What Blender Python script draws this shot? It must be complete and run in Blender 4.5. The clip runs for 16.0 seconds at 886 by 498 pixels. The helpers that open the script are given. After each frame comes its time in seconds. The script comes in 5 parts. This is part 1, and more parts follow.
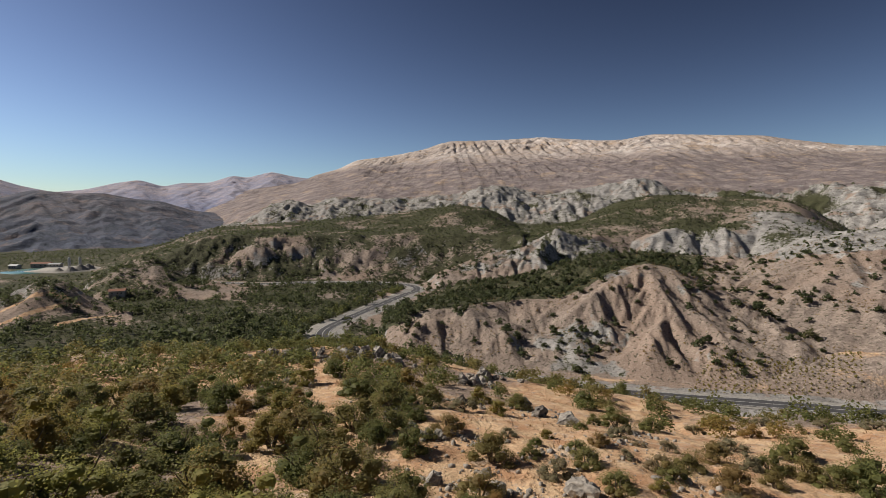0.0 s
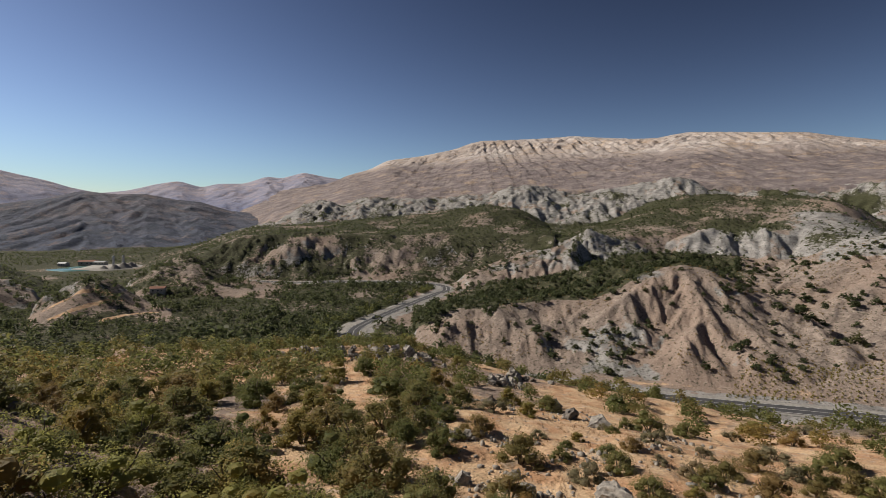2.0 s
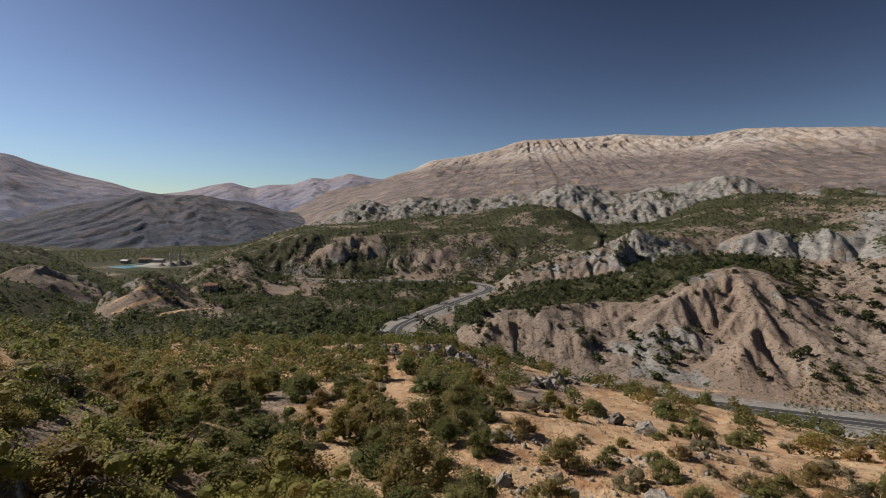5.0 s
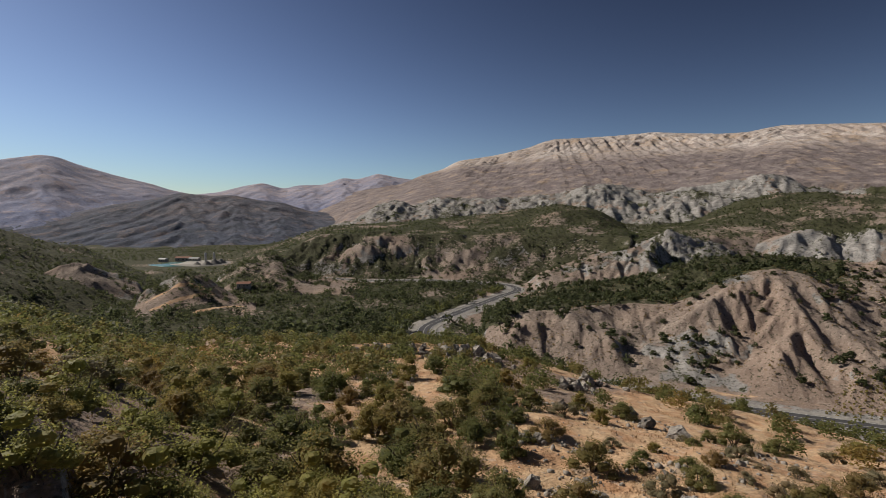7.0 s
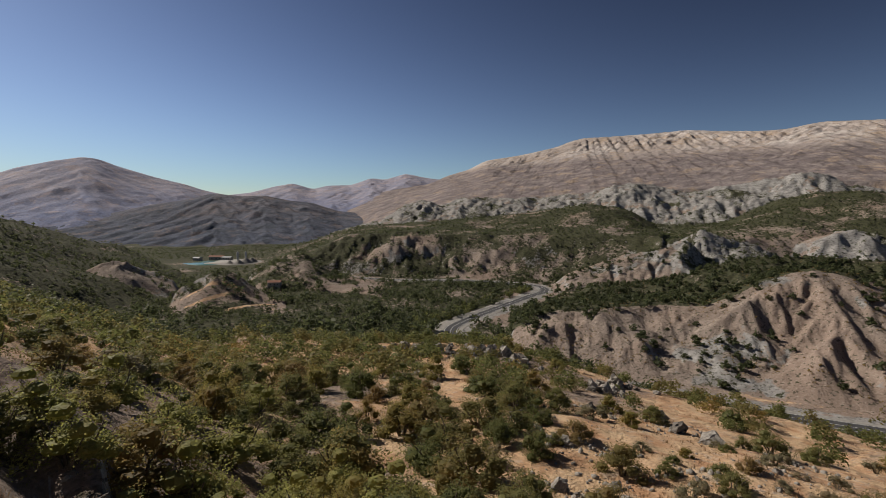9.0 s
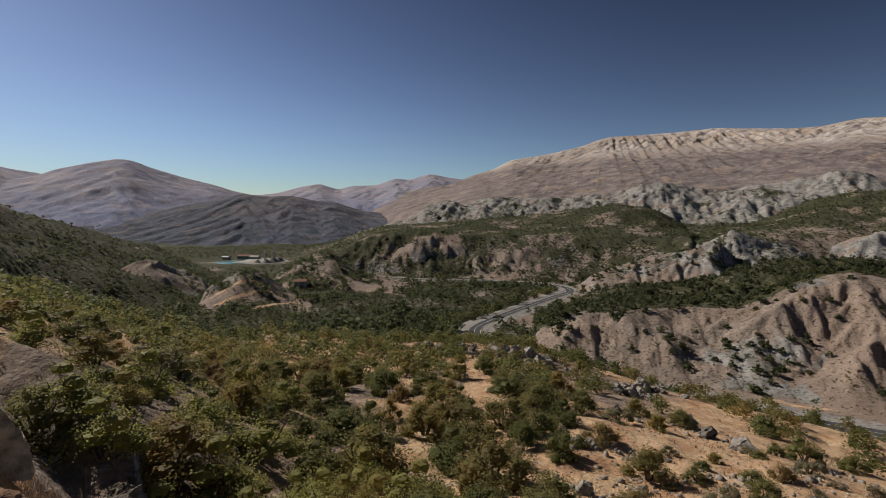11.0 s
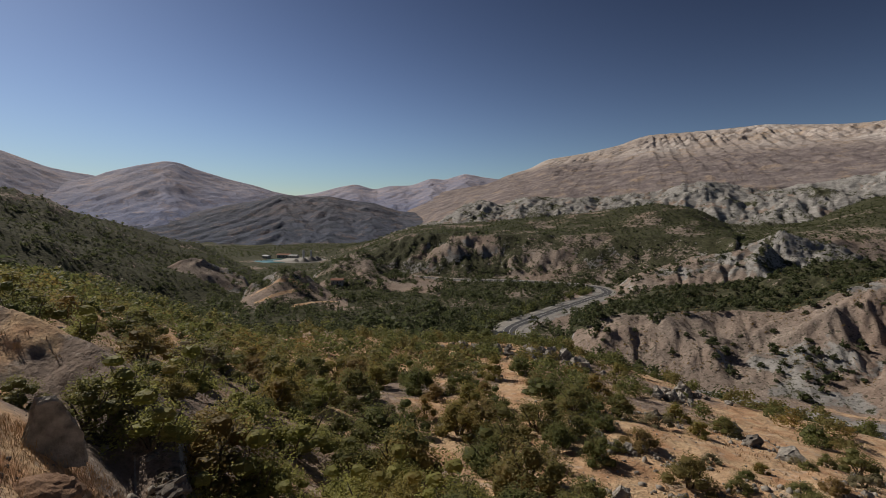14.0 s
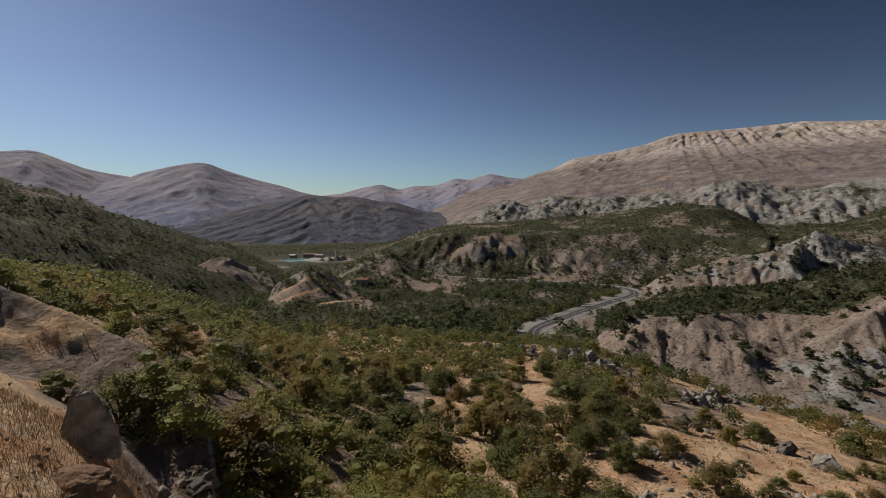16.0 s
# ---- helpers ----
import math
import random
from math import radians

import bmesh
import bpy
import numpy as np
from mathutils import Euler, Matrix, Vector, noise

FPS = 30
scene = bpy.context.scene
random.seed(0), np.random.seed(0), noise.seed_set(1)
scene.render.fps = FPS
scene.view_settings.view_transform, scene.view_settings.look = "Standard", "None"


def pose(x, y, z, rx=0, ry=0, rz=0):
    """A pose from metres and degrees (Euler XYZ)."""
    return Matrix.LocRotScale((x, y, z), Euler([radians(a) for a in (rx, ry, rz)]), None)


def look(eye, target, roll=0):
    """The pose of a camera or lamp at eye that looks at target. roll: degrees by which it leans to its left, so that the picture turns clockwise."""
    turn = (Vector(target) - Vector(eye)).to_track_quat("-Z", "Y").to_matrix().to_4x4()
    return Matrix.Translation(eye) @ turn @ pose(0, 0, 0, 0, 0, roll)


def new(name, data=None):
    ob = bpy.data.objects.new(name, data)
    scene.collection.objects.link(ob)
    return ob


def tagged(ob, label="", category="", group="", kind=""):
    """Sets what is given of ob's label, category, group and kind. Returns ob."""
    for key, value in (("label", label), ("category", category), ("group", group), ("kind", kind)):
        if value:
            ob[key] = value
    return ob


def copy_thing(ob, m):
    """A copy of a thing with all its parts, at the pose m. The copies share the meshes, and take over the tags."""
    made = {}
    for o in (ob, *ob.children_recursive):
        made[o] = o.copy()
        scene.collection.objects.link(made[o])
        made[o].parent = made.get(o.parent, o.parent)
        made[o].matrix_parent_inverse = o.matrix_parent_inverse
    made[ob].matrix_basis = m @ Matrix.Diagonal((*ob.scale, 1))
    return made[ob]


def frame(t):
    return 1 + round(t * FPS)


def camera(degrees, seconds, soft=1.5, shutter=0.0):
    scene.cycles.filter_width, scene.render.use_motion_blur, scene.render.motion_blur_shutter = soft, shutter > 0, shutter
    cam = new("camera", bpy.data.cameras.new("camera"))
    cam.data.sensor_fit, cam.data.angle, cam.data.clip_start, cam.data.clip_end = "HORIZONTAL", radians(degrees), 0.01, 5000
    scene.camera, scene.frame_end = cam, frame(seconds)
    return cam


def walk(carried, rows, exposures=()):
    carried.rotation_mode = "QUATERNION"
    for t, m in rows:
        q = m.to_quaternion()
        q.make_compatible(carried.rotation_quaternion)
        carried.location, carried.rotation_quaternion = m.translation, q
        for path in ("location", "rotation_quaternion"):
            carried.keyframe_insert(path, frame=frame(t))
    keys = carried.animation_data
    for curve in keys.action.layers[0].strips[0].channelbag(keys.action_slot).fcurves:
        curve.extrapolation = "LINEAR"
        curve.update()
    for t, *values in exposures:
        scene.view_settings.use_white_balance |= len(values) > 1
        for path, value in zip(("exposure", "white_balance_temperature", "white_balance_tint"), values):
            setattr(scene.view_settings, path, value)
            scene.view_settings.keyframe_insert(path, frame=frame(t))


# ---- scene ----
# ---- the camera turns on one spot, hovering over a hillside ----
EYE = 85.0  # above the valley road
cam = camera(82.1, 16.0, soft=0.75)
TURNS = [
    (0.0, 0.0), (0.5, 0.90), (1.0, 1.75), (1.5, 2.56), (2.0, 3.37), (2.5, 4.16), (3.0, 4.97), (3.5, 5.78), (4.0, 6.58),
    (6.5, 10.52), (7.0, 11.32), (7.5, 12.09), (8.0, 12.89), (8.5, 13.63), (9.0, 14.37),
    (11.5, 17.69), (12.0, 18.30), (12.5, 18.95), (13.0, 19.61), (13.5, 20.30), (14.0, 21.02), (14.5, 21.74), (15.0, 22.43), (15.5, 23.10), (16.0, 23.74),
]
walk(cam, [(t, pose(0, 0, EYE, 0, 0, yaw) @ pose(0, 0, 0, 90 - 3.69, 0, 0) @ pose(0, 0, 0, 0, 0, -0.11)) for t, yaw in TURNS],
     [(0.0, 0.34), (4.0, 0.18), (7.0, 0.09), (9.0, 0.03), (12.5, -0.09), (16.0, -0.20)])

# ---- daylight ----
SUN_AZ, SUN_EL = 74.0, 38.0  # degrees, to the left of +y, and above the horizon
world = bpy.data.worlds.new("world")
scene.world = world
world.use_nodes = True
sky = world.node_tree.nodes.new("ShaderNodeTexSky")
sky.sky_type = "NISHITA"
sky.sun_disc = False
sky.sun_elevation, sky.sun_rotation = radians(SUN_EL), radians(-SUN_AZ)
sky.altitude, sky.air_density, sky.dust_density, sky.ozone_density = 1500, 1.0, 1.0, 1.0
background = world.node_tree.nodes["Background"]
background.inputs["Strength"].default_value = 0.066
grey = world.node_tree.nodes.new("ShaderNodeRGBToBW")
tone = world.node_tree.nodes.new("ShaderNodeMix")
tone.data_type = "RGBA"
tone.inputs[0].default_value = 0.30
dim = world.node_tree.nodes.new("ShaderNodeVectorMath")  # clear dry air: the sky deepens away from the sun
dim.operation = "SCALE"
dim.inputs["Scale"].default_value = 0.200
deepen = world.node_tree.nodes.new("ShaderNodeMix")
deepen.data_type, deepen.blend_type = "RGBA", "MULTIPLY"
deepen.inputs[0].default_value = 0.95
steep = world.node_tree.nodes.new("ShaderNodeGamma")
steep.inputs[1].default_value = 1.36
pale = world.node_tree.nodes.new("ShaderNodeHueSaturation")  # dust takes some of the colour
pale.inputs["Saturation"].default_value = 0.80
warm = world.node_tree.nodes.new("ShaderNodeMix")  # a little dust in the air takes the green out
warm.data_type, warm.blend_type = "RGBA", "MULTIPLY"
warm.inputs[0].default_value, warm.inputs[7].default_value = 1.0, (0.92, 0.968, 1.0, 1)
bright = world.node_tree.nodes.new("ShaderNodeRGBToBW")  # hazy air near the horizon evens out
level = world.node_tree.nodes.new("ShaderNodeMath")
level.operation = "MULTIPLY_ADD"
level.inputs[1].default_value, level.inputs[2].default_value = 0.045, 1.0
share = world.node_tree.nodes.new("ShaderNodeMath")
share.operation = "DIVIDE"
share.inputs[0].default_value = 0.60
even = world.node_tree.nodes.new("ShaderNodeVectorMath")
even.operation = "SCALE"
for a, b in ((sky.outputs[0], grey.inputs[0]), (grey.outputs[0], tone.inputs[6]), (sky.outputs[0], tone.inputs[7]), (tone.outputs[2], dim.inputs[0]),
             (sky.outputs[0], deepen.inputs[6]), (dim.outputs[0], deepen.inputs[7]), (deepen.outputs[2], steep.inputs[0]), (steep.outputs[0], pale.inputs["Color"]), (pale.outputs[0], bright.inputs[0]), (bright.outputs[0], level.inputs[0]), (level.outputs[0], share.inputs[1]),
             (pale.outputs[0], even.inputs[0]), (share.outputs[0], even.inputs["Scale"]), (even.outputs[0], warm.inputs[6]), (warm.outputs[2], background.inputs["Color"])):
    world.node_tree.links.new(a, b)
sun_data = bpy.data.lights.new("sun", "SUN")
sun_data.energy, sun_data.angle, sun_data.color = 5.0, radians(0.5), (1.0, 0.90, 0.77)
sun = new("sun", sun_data)
sun_dir = Vector((-math.sin(radians(SUN_AZ)) * math.cos(radians(SUN_EL)), math.cos(radians(SUN_AZ)) * math.cos(radians(SUN_EL)), math.sin(radians(SUN_EL))))
sun.matrix_world = look(sun_dir * 500, (0, 0, 0))
# ---- noise over arrays ----
def lattice(ix, iy, seed):
    h = (ix * 374761393 + iy * 668265263 + seed * 1442695041) & 0xFFFFFFFF
    h = ((h ^ (h >> 13)) * 1274126177) & 0xFFFFFFFF
    h = h ^ (h >> 16)
    return (h & 0xFFFF) / 65535.0


def vnoise(x, y, seed=0):
    """Smooth value noise, -1 to 1."""
    x, y = np.asarray(x, float), np.asarray(y, float)
    ix, iy = np.floor(x).astype(np.int64), np.floor(y).astype(np.int64)
    fx, fy = x - ix, y - iy
    fx, fy = fx * fx * fx * (fx * (fx * 6 - 15) + 10), fy * fy * fy * (fy * (fy * 6 - 15) + 10)
    a, b = lattice(ix, iy, seed), lattice(ix + 1, iy, seed)
    c, d = lattice(ix, iy + 1, seed), lattice(ix + 1, iy + 1, seed)
    return 2 * ((a + (b - a) * fx) * (1 - fy) + (c + (d - c) * fx) * fy) - 1


def fbm(x, y, octaves=4, seed=0, gain=0.5):
    total, amp, norm = 0.0, 1.0, 0.0
    for k in range(octaves):
        total = total + amp * vnoise(x * 2**k + 17.3 * k, y * 2**k - 9.1 * k, seed + k)
        norm += amp
        amp *= gain
    return total / norm


def ridged(x, y, octaves=4, seed=0, gain=0.55):
    """Sharp crests, 0 to 1."""
    total, amp, norm, carry = 0.0, 1.0, 0.0, 1.0
    for k in range(octaves):
        n = 1 - np.abs(vnoise(x * 2**k + 5.7 * k, y * 2**k + 3.3 * k, seed + k))
        n = n * n
        total = total + amp * n * carry
        carry = np.clip(n * 1.4, 0, 1)
        norm += amp
        amp *= gain
    return total / norm


def step(a, b, x):
    t = np.clip((np.asarray(x, float) - a) / (b - a), 0, 1)
    return t * t * (3 - 2 * t)


# ---- the lie of the land: the near hillside by rings, distance and height by direction ----
COLUMNS = [-180, -110, -60, -45, -40, -35, -30, -25, -20, -15, -10, -5, 0, 5, 10, 15, 20, 25, 30, 35, 40, 45, 50, 57, 65, 85, 120, 180]
RELIEF = {
    "under": ([3] * 28, [79] * 28),
    "near": ([20, 25, 34, 34, 34, 34, 33, 33, 32, 32, 32, 32, 32, 32, 32, 32, 32, 31, 30, 28, 26, 22, 19, 13, 9, 8, 10, 20],
        [80, 72, 67, 67.0, 67.0, 67.0, 67.5, 67.5, 68.0, 68.0, 68.0, 68.0, 68.0, 68.0, 68.0, 68.0, 68.0, 68.5, 69.0, 70.0, 71.5, 73.5, 75.0, 78.0, 80.0, 82, 82, 80]),
    "rim": ([90, 80, 75, 75, 75, 75, 75, 78, 80, 83, 86, 90, 95, 95, 95, 95, 95, 98, 102, 106, 115, 125, 135, 170, 220, 200, 150, 90],
        [96, 70, 61.8, 61.8, 60.3, 58.8, 57.6, 56.3, 56.0, 55.6, 55.6, 55.8, 56.2, 58.2, 59.9, 60.1, 60.2, 60.2, 60.7, 62.0, 58.1, 60.7, 63.8, 68.2, 69.3, 90, 105, 96]),
    "toe": ([250, 230, 212, 212, 212, 212, 216, 222, 226, 232, 238, 246, 255, 260, 264, 266, 270, 280, 293, 300, 312, 320, 320, 340, 360, 340, 300, 250],
        [120, 50, 0, 0.0, 0.0, 0.0, 0.0, 0.0, 0.0, 0.0, 0.0, 0.0, 0.0, 0.0, 0.0, 0.0, 0.0, 0.0, 0.0, 0.0, 2.0, 6.0, 12.0, 30.0, 42.0, 90, 130, 120]),
    "foot": ([420, 400, 330, 325, 322, 318, 312, 308, 304, 301, 300, 300, 304, 340, 500, 560, 470, 430, 420, 430, 445, 450, 450, 430, 420, 420, 420, 420],
        [140, 70, 15, 18.5, 12.6, 6.8, 3.3, 1.0, 0.0, 0.0, 0.0, 0.0, 0.0, 0.0, 0.0, 0.0, 0.0, 0.0, 1.0, 1.0, 2.0, 6.0, 12.0, 28.0, 42.0, 95, 150, 140]),
    "floor": ([760] * 28, [150, 90, 10] + [0] * 20 + [0, 0, 60, 150, 150]),
    "plain": ([1500] * 28, [150, 110, 40] + [12] * 12 + [4] * 8 + [0, 0, 60, 150, 150]),
    "end": ([2600] * 28, [100, 90] + [0] * 23 + [40, 80, 100]),
    "edge": ([4900] * 28, [60] * 28),
}
# the hills beyond: crest lines as direction, distance and angle above the level of the eye, in degrees and metres
CRESTS = {
    "low_shoulder": [(-39, 325, -14.5), (-35.6, 350, -11.28), (-32.4, 380, -9.56), (-29.5, 400, -7.64), (-26.5, 405, -6.15), (-24.4, 405, -5.21), (-22.2, 405, -4.76), (-20, 400, -5.3), (-18.3, 395, -5.9), (-16, 385, -7.19), (-12.4, 375, -8.78), (-8.7, 366, -9.12), (-4.9, 358, -9.44), (-1, 350, -10.03), (1.6, 345, -10.27), (4.1, 340, -10.93), (6, 338, -12.08), (6.8, 338, -12.6)],
    "belted_hill": [(-53.5, 620, -0.73), (-48.4, 600, 0.04), (-43.9, 580, -0.86), (-41, 580, -1.27), (-40, 580, -1.58), (-38.5, 580, -1.46), (-36.5, 580, -2.01), (-34.4, 575, -2.63), (-32.2, 570, -3.56), (-30.4, 570, -4.06), (-27.9, 570, -3.82), (-24.9, 570, -3.74), (-19.4, 565, -3.76), (-15.9, 560, -4.13), (-13.5, 560, -4.91), (-10.5, 560, -5.96), (-7.4, 555, -6.76), (-2.9, 550, -7.31), (-0.4, 540, -8.2), (2.2, 530, -8.88), (4.1, 520, -10.25)],
    "bend_ridge": [(-14.1, 680, -5.39), (-12.3, 690, -3.57), (-11.2, 690, -2.33), (-10.2, 690, -2.77), (-8, 685, -3.61), (-5.5, 675, -4.06), (-2.9, 665, -5.03), (-1, 655, -5.54), (0.6, 645, -6.17), (2.5, 630, -7.43), (3.8, 620, -8.68)],
    "grey_peak": [(-21.1, 760, -5.21), (-18.8, 770, -3.53), (-16.5, 770, -2.29), (-14.4, 765, -1.75), (-12.6, 765, -1.14), (-11.6, 765, -1.83), (-9.8, 770, -2.71), (-7.4, 770, -3.61), (-5.5, 770, -5.52)],
    "cliff": [(-48.4, 920, -0.8), (-42.2, 920, -0.88), (-38.5, 920, -1.41), (-36.1, 900, -1.97), (-33.5, 880, -2.34), (-31.2, 870, -1.8), (-28.8, 870, -1.17), (-26.9, 860, -1.81), (-24.8, 855, -1.43), (-23.2, 850, -1.56), (-21, 845, -2.36), (-19.4, 840, -3.28), (-17.1, 830, -4.41), (-15.3, 820, -5.98)],
    "green_dome": [(-39.3, 1120, -1.89), (-37.7, 1140, -0.67), (-36, 1160, 0.55), (-34.3, 1170, 1.4), (-31.1, 1180, 2), (-27.8, 1180, 1.85), (-24.7, 1180, 2.13), (-22, 1180, 2.12), (-19.3, 1160, 1.57), (-17, 1140, 0.51), (-15.3, 1120, -0.46), (-12.6, 1100, -0.96), (-10.4, 1080, -1.58), (-7.4, 1060, -2.98)],
    "pale_badland": [(-48.3, 1360, 1.3), (-43.8, 1360, 1.88), (-40.9, 1360, 1.5), (-39.9, 1360, 0.95), (-39.2, 1360, 1.35), (-37.6, 1350, 0.58), (-36, 1340, -0.58), (-34.4, 1330, -2)],
    "scarp": [(-11.1, 840, -5.45), (-8, 840, -3.61), (-5.5, 850, -2.67), (-2.3, 850, -1.72), (0.3, 850, -1.4), (2.2, 850, -1.08), (5.3, 850, -1.76), (8.5, 855, -2.12), (11.5, 860, -1.85), (15.2, 860, -1.75), (17.5, 855, -1.67), (20.4, 850, -1.93), (23.1, 850, -2.06), (25.8, 845, -2.53), (28.3, 840, -3.42), (30.8, 840, -4.7), (33.1, 840, -6.18)],
    "green_terrace": [(-10.5, 1060, -2.96), (-8.3, 1070, -0.9), (-6.1, 1080, 0.35), (-4.2, 1080, 0.95), (-1, 1080, 1.32), (1.5, 1090, 0.88), (5.3, 1100, 0.32), (8.4, 1110, 0.01), (11.5, 1120, -0.29), (14.5, 1130, -0.53), (17.5, 1140, -0.7), (20.3, 1150, -0.92), (23.1, 1160, -1.07), (25.7, 1160, -1.67), (28.3, 1160, -2.58), (30.7, 1160, -3.06), (33, 1160, -3.52), (35.3, 1150, -4.2)],
    "grey_badland": [(-50.9, 1760, 2.81), (-45.3, 1760, 3.15), (-40.9, 1760, 3.02), (-37.5, 1760, 2.83), (-34.2, 1760, 2.7), (-30.6, 1760, 2.82), (-27.2, 1750, 2.75), (-23.3, 1750, 3.5), (-21.4, 1750, 3.9), (-19.2, 1740, 3.75), (-16.4, 1720, 3.17), (-13.4, 1700, 2.86), (-10.9, 1690, 2.5), (-8.2, 1700, 3.2), (-6.7, 1700, 3.35), (-4.2, 1690, 3.26), (-1, 1680, 2.46), (2.1, 1680, 2.34), (5.3, 1680, 2.08), (9, 1680, 2.07), (12.4, 1680, 2.12), (14.8, 1670, 1.25), (16.8, 1660, 2.02), (19.2, 1660, 1.05), (21.4, 1660, -0.49), (24.1, 1650, -1.06), (26.8, 1650, -1.77)],
    "track_knoll": [(28.6, 480, -10.94), (30.9, 510, -9.38), (33.2, 530, -8.57), (34.9, 545, -7.3), (36.4, 555, -5.94), (37.8, 560, -5.32), (39.4, 560, -5.69), (40.5, 560, -6.28), (42.4, 560, -7.32)],
    "brown_knoll": [(16.5, 580, -10.14), (20.5, 640, -7.83), (23.2, 680, -6.8), (25.9, 700, -6.08), (27.9, 710, -5.07), (29.3, 715, -4.11), (30.7, 720, -3.72), (32.4, 720, -4.35), (33.8, 720, -5.29), (35.3, 720, -6.28)],
    "pink_spur": [(9.1, 760, -7.02), (11.6, 770, -5.4), (13.1, 770, -4.31), (14, 770, -5.34), (16.4, 780, -4.67), (18.7, 790, -3.4), (20.1, 790, -2.83), (21.5, 790, -3.39), (23.2, 790, -4.75), (24.8, 790, -5.56)],
    "dark_slope": [(39.6, 880, -6.52), (41.9, 880, -5.35), (44.2, 870, -4.26), (46.9, 850, -2.77), (49.5, 830, -2.07), (52, 815, -1.18), (54.4, 800, -0.27), (56.6, 790, 0.53), (58.8, 780, 1.77), (60.8, 775, 2.13), (62.4, 770, 2.78), (63.5, 765, 2.88), (64.6, 760, 3.36), (69.5, 760, 4.37), (73.7, 760, 5.44)],
    "near_bank": [(49, 25, -20.09), (51, 27, -17.22), (53.4, 29, -14.72), (56.2, 31, -12.47), (59.2, 33, -10.55), (61.3, 34, -8.87), (62.8, 35, -7.95), (65, 36, -6.73), (67.1, 36, -5.58), (71.4, 36, -3.65)],
    "small_mound": [(42.5, 640, -6.29), (44.2, 640, -5.27), (45.8, 640, -4.38), (47.2, 640, -3.99), (48.5, 640, -4.4), (49.8, 640, -5.1), (51.1, 640, -6)],
}
# run of the front slope (below nothing: the distance of its foot), height of its foot, fall behind the crest, swell of the slope
SLOPES = {
    "low_shoulder": (-278, 0, 0.06, 1.0), "belted_hill": (255, 4, 0.25, 1.1), "bend_ridge": (95, 0, 0.3, 1.0), "grey_peak": (130, 0, 0.3, 1.0),
    "cliff": (75, 0, 0.0, 0.9), "green_dome": (310, 52, 0.3, 0.75), "pale_badland": (190, 20, 0.2, 1.0), "scarp": (165, 0, 0.0, 1.05),
    "green_terrace": (300, 55, 0.2, 0.9), "grey_badland": (430, 40, 0.05, 1.15), "track_knoll": (95, 0, 0.35, 0.9), "brown_knoll": (120, 0, 0.25, 0.9),
    "pink_spur": (85, 0, 0.1, 1.0), "dark_slope": (400, 0, 0.2, 0.9), "small_mound": (70, 0, 0.3, 0.8), "near_bank": (8, 75, 0.30, 1.0),
}
HILLS = list(CRESTS)
FINE = np.arange(-180, 180.01, 0.5)


def smooth_line(values, sigma=1.5):
    line = np.interp(FINE, COLUMNS, values)[:-1]
    k = np.arange(-20, 21) * 0.5
    w = np.exp(-0.5 * (k / sigma) ** 2)
    w /= w.sum()
    line = sum(wi * np.roll(line, i - 20) for i, wi in enumerate(w))
    return np.append(line, line[0])


LINES = [(name, smooth_line(r), smooth_line(z)) for name, (r, z) in RELIEF.items()]
CREST_LINES = []
for crest in CRESTS.values():
    _, c_r, c_el = (np.interp(FINE, [p[0] for p in crest], [p[i] for p in crest]) for i in range(3))
    c_z = EYE + c_r * np.tan(np.radians(c_el))
    c_z = c_z - (25 if c_r[0] > 100 else 3) * np.clip(np.maximum(crest[0][0] - FINE, FINE - crest[-1][0]), 0, None)  # the ends run out into the ground
    CREST_LINES.append((c_r, c_z))
ROAD = [(620, 98), (420, 152), (300, 183), (188, 213), (155, 222), (98, 236), (60, 247), (15, 262), (-30, 280), (-62, 306), (-80, 338), (-88, 370),
        (-84, 400), (-72, 445), (-58, 492), (-42, 545), (-31, 575), (-34, 608), (-55, 634), (-82, 644), (-115, 650), (-160, 652), (-230, 640), (-330, 660)]


def smooth_path(points, pieces=12):
    """Catmull-Rom through the points."""
    p = np.array([points[0]] + list(points) + [points[-1]], float)
    out = []
    for i in range(1, len(p) - 2):
        t = np.linspace(0, 1, pieces, endpoint=False)[:, None]
        a, b, c, d = p[i - 1], p[i], p[i + 1], p[i + 2]
        out.append(0.5 * (2 * b + (c - a) * t + (2 * a - 5 * b + 4 * c - d) * t**2 + (3 * b - a - 3 * c + d) * t**3))
    return np.vstack(out + [p[-2:-1]])


def path_distance(x, y, path):
    """Distance from each place to a path."""
    best = np.full(np.shape(x), 1e9)
    for a, b in zip(path[:-1], path[1:]):
        d = b - a
        t = np.clip(((x - a[0]) * d[0] + (y - a[1]) * d[1]) / (d @ d), 0, 1)
        best = np.minimum(best, np.hypot(x - a[0] - t * d[0], y - a[1] - t * d[1]))
    return best


FLATS = [(-600, 815, 105, 3.0), (-640, 790, 120, 0.5)]  # quarry yard and pond
ROAD_PATH = smooth_path(ROAD)
ROAD_COARSE = ROAD_PATH[::4]


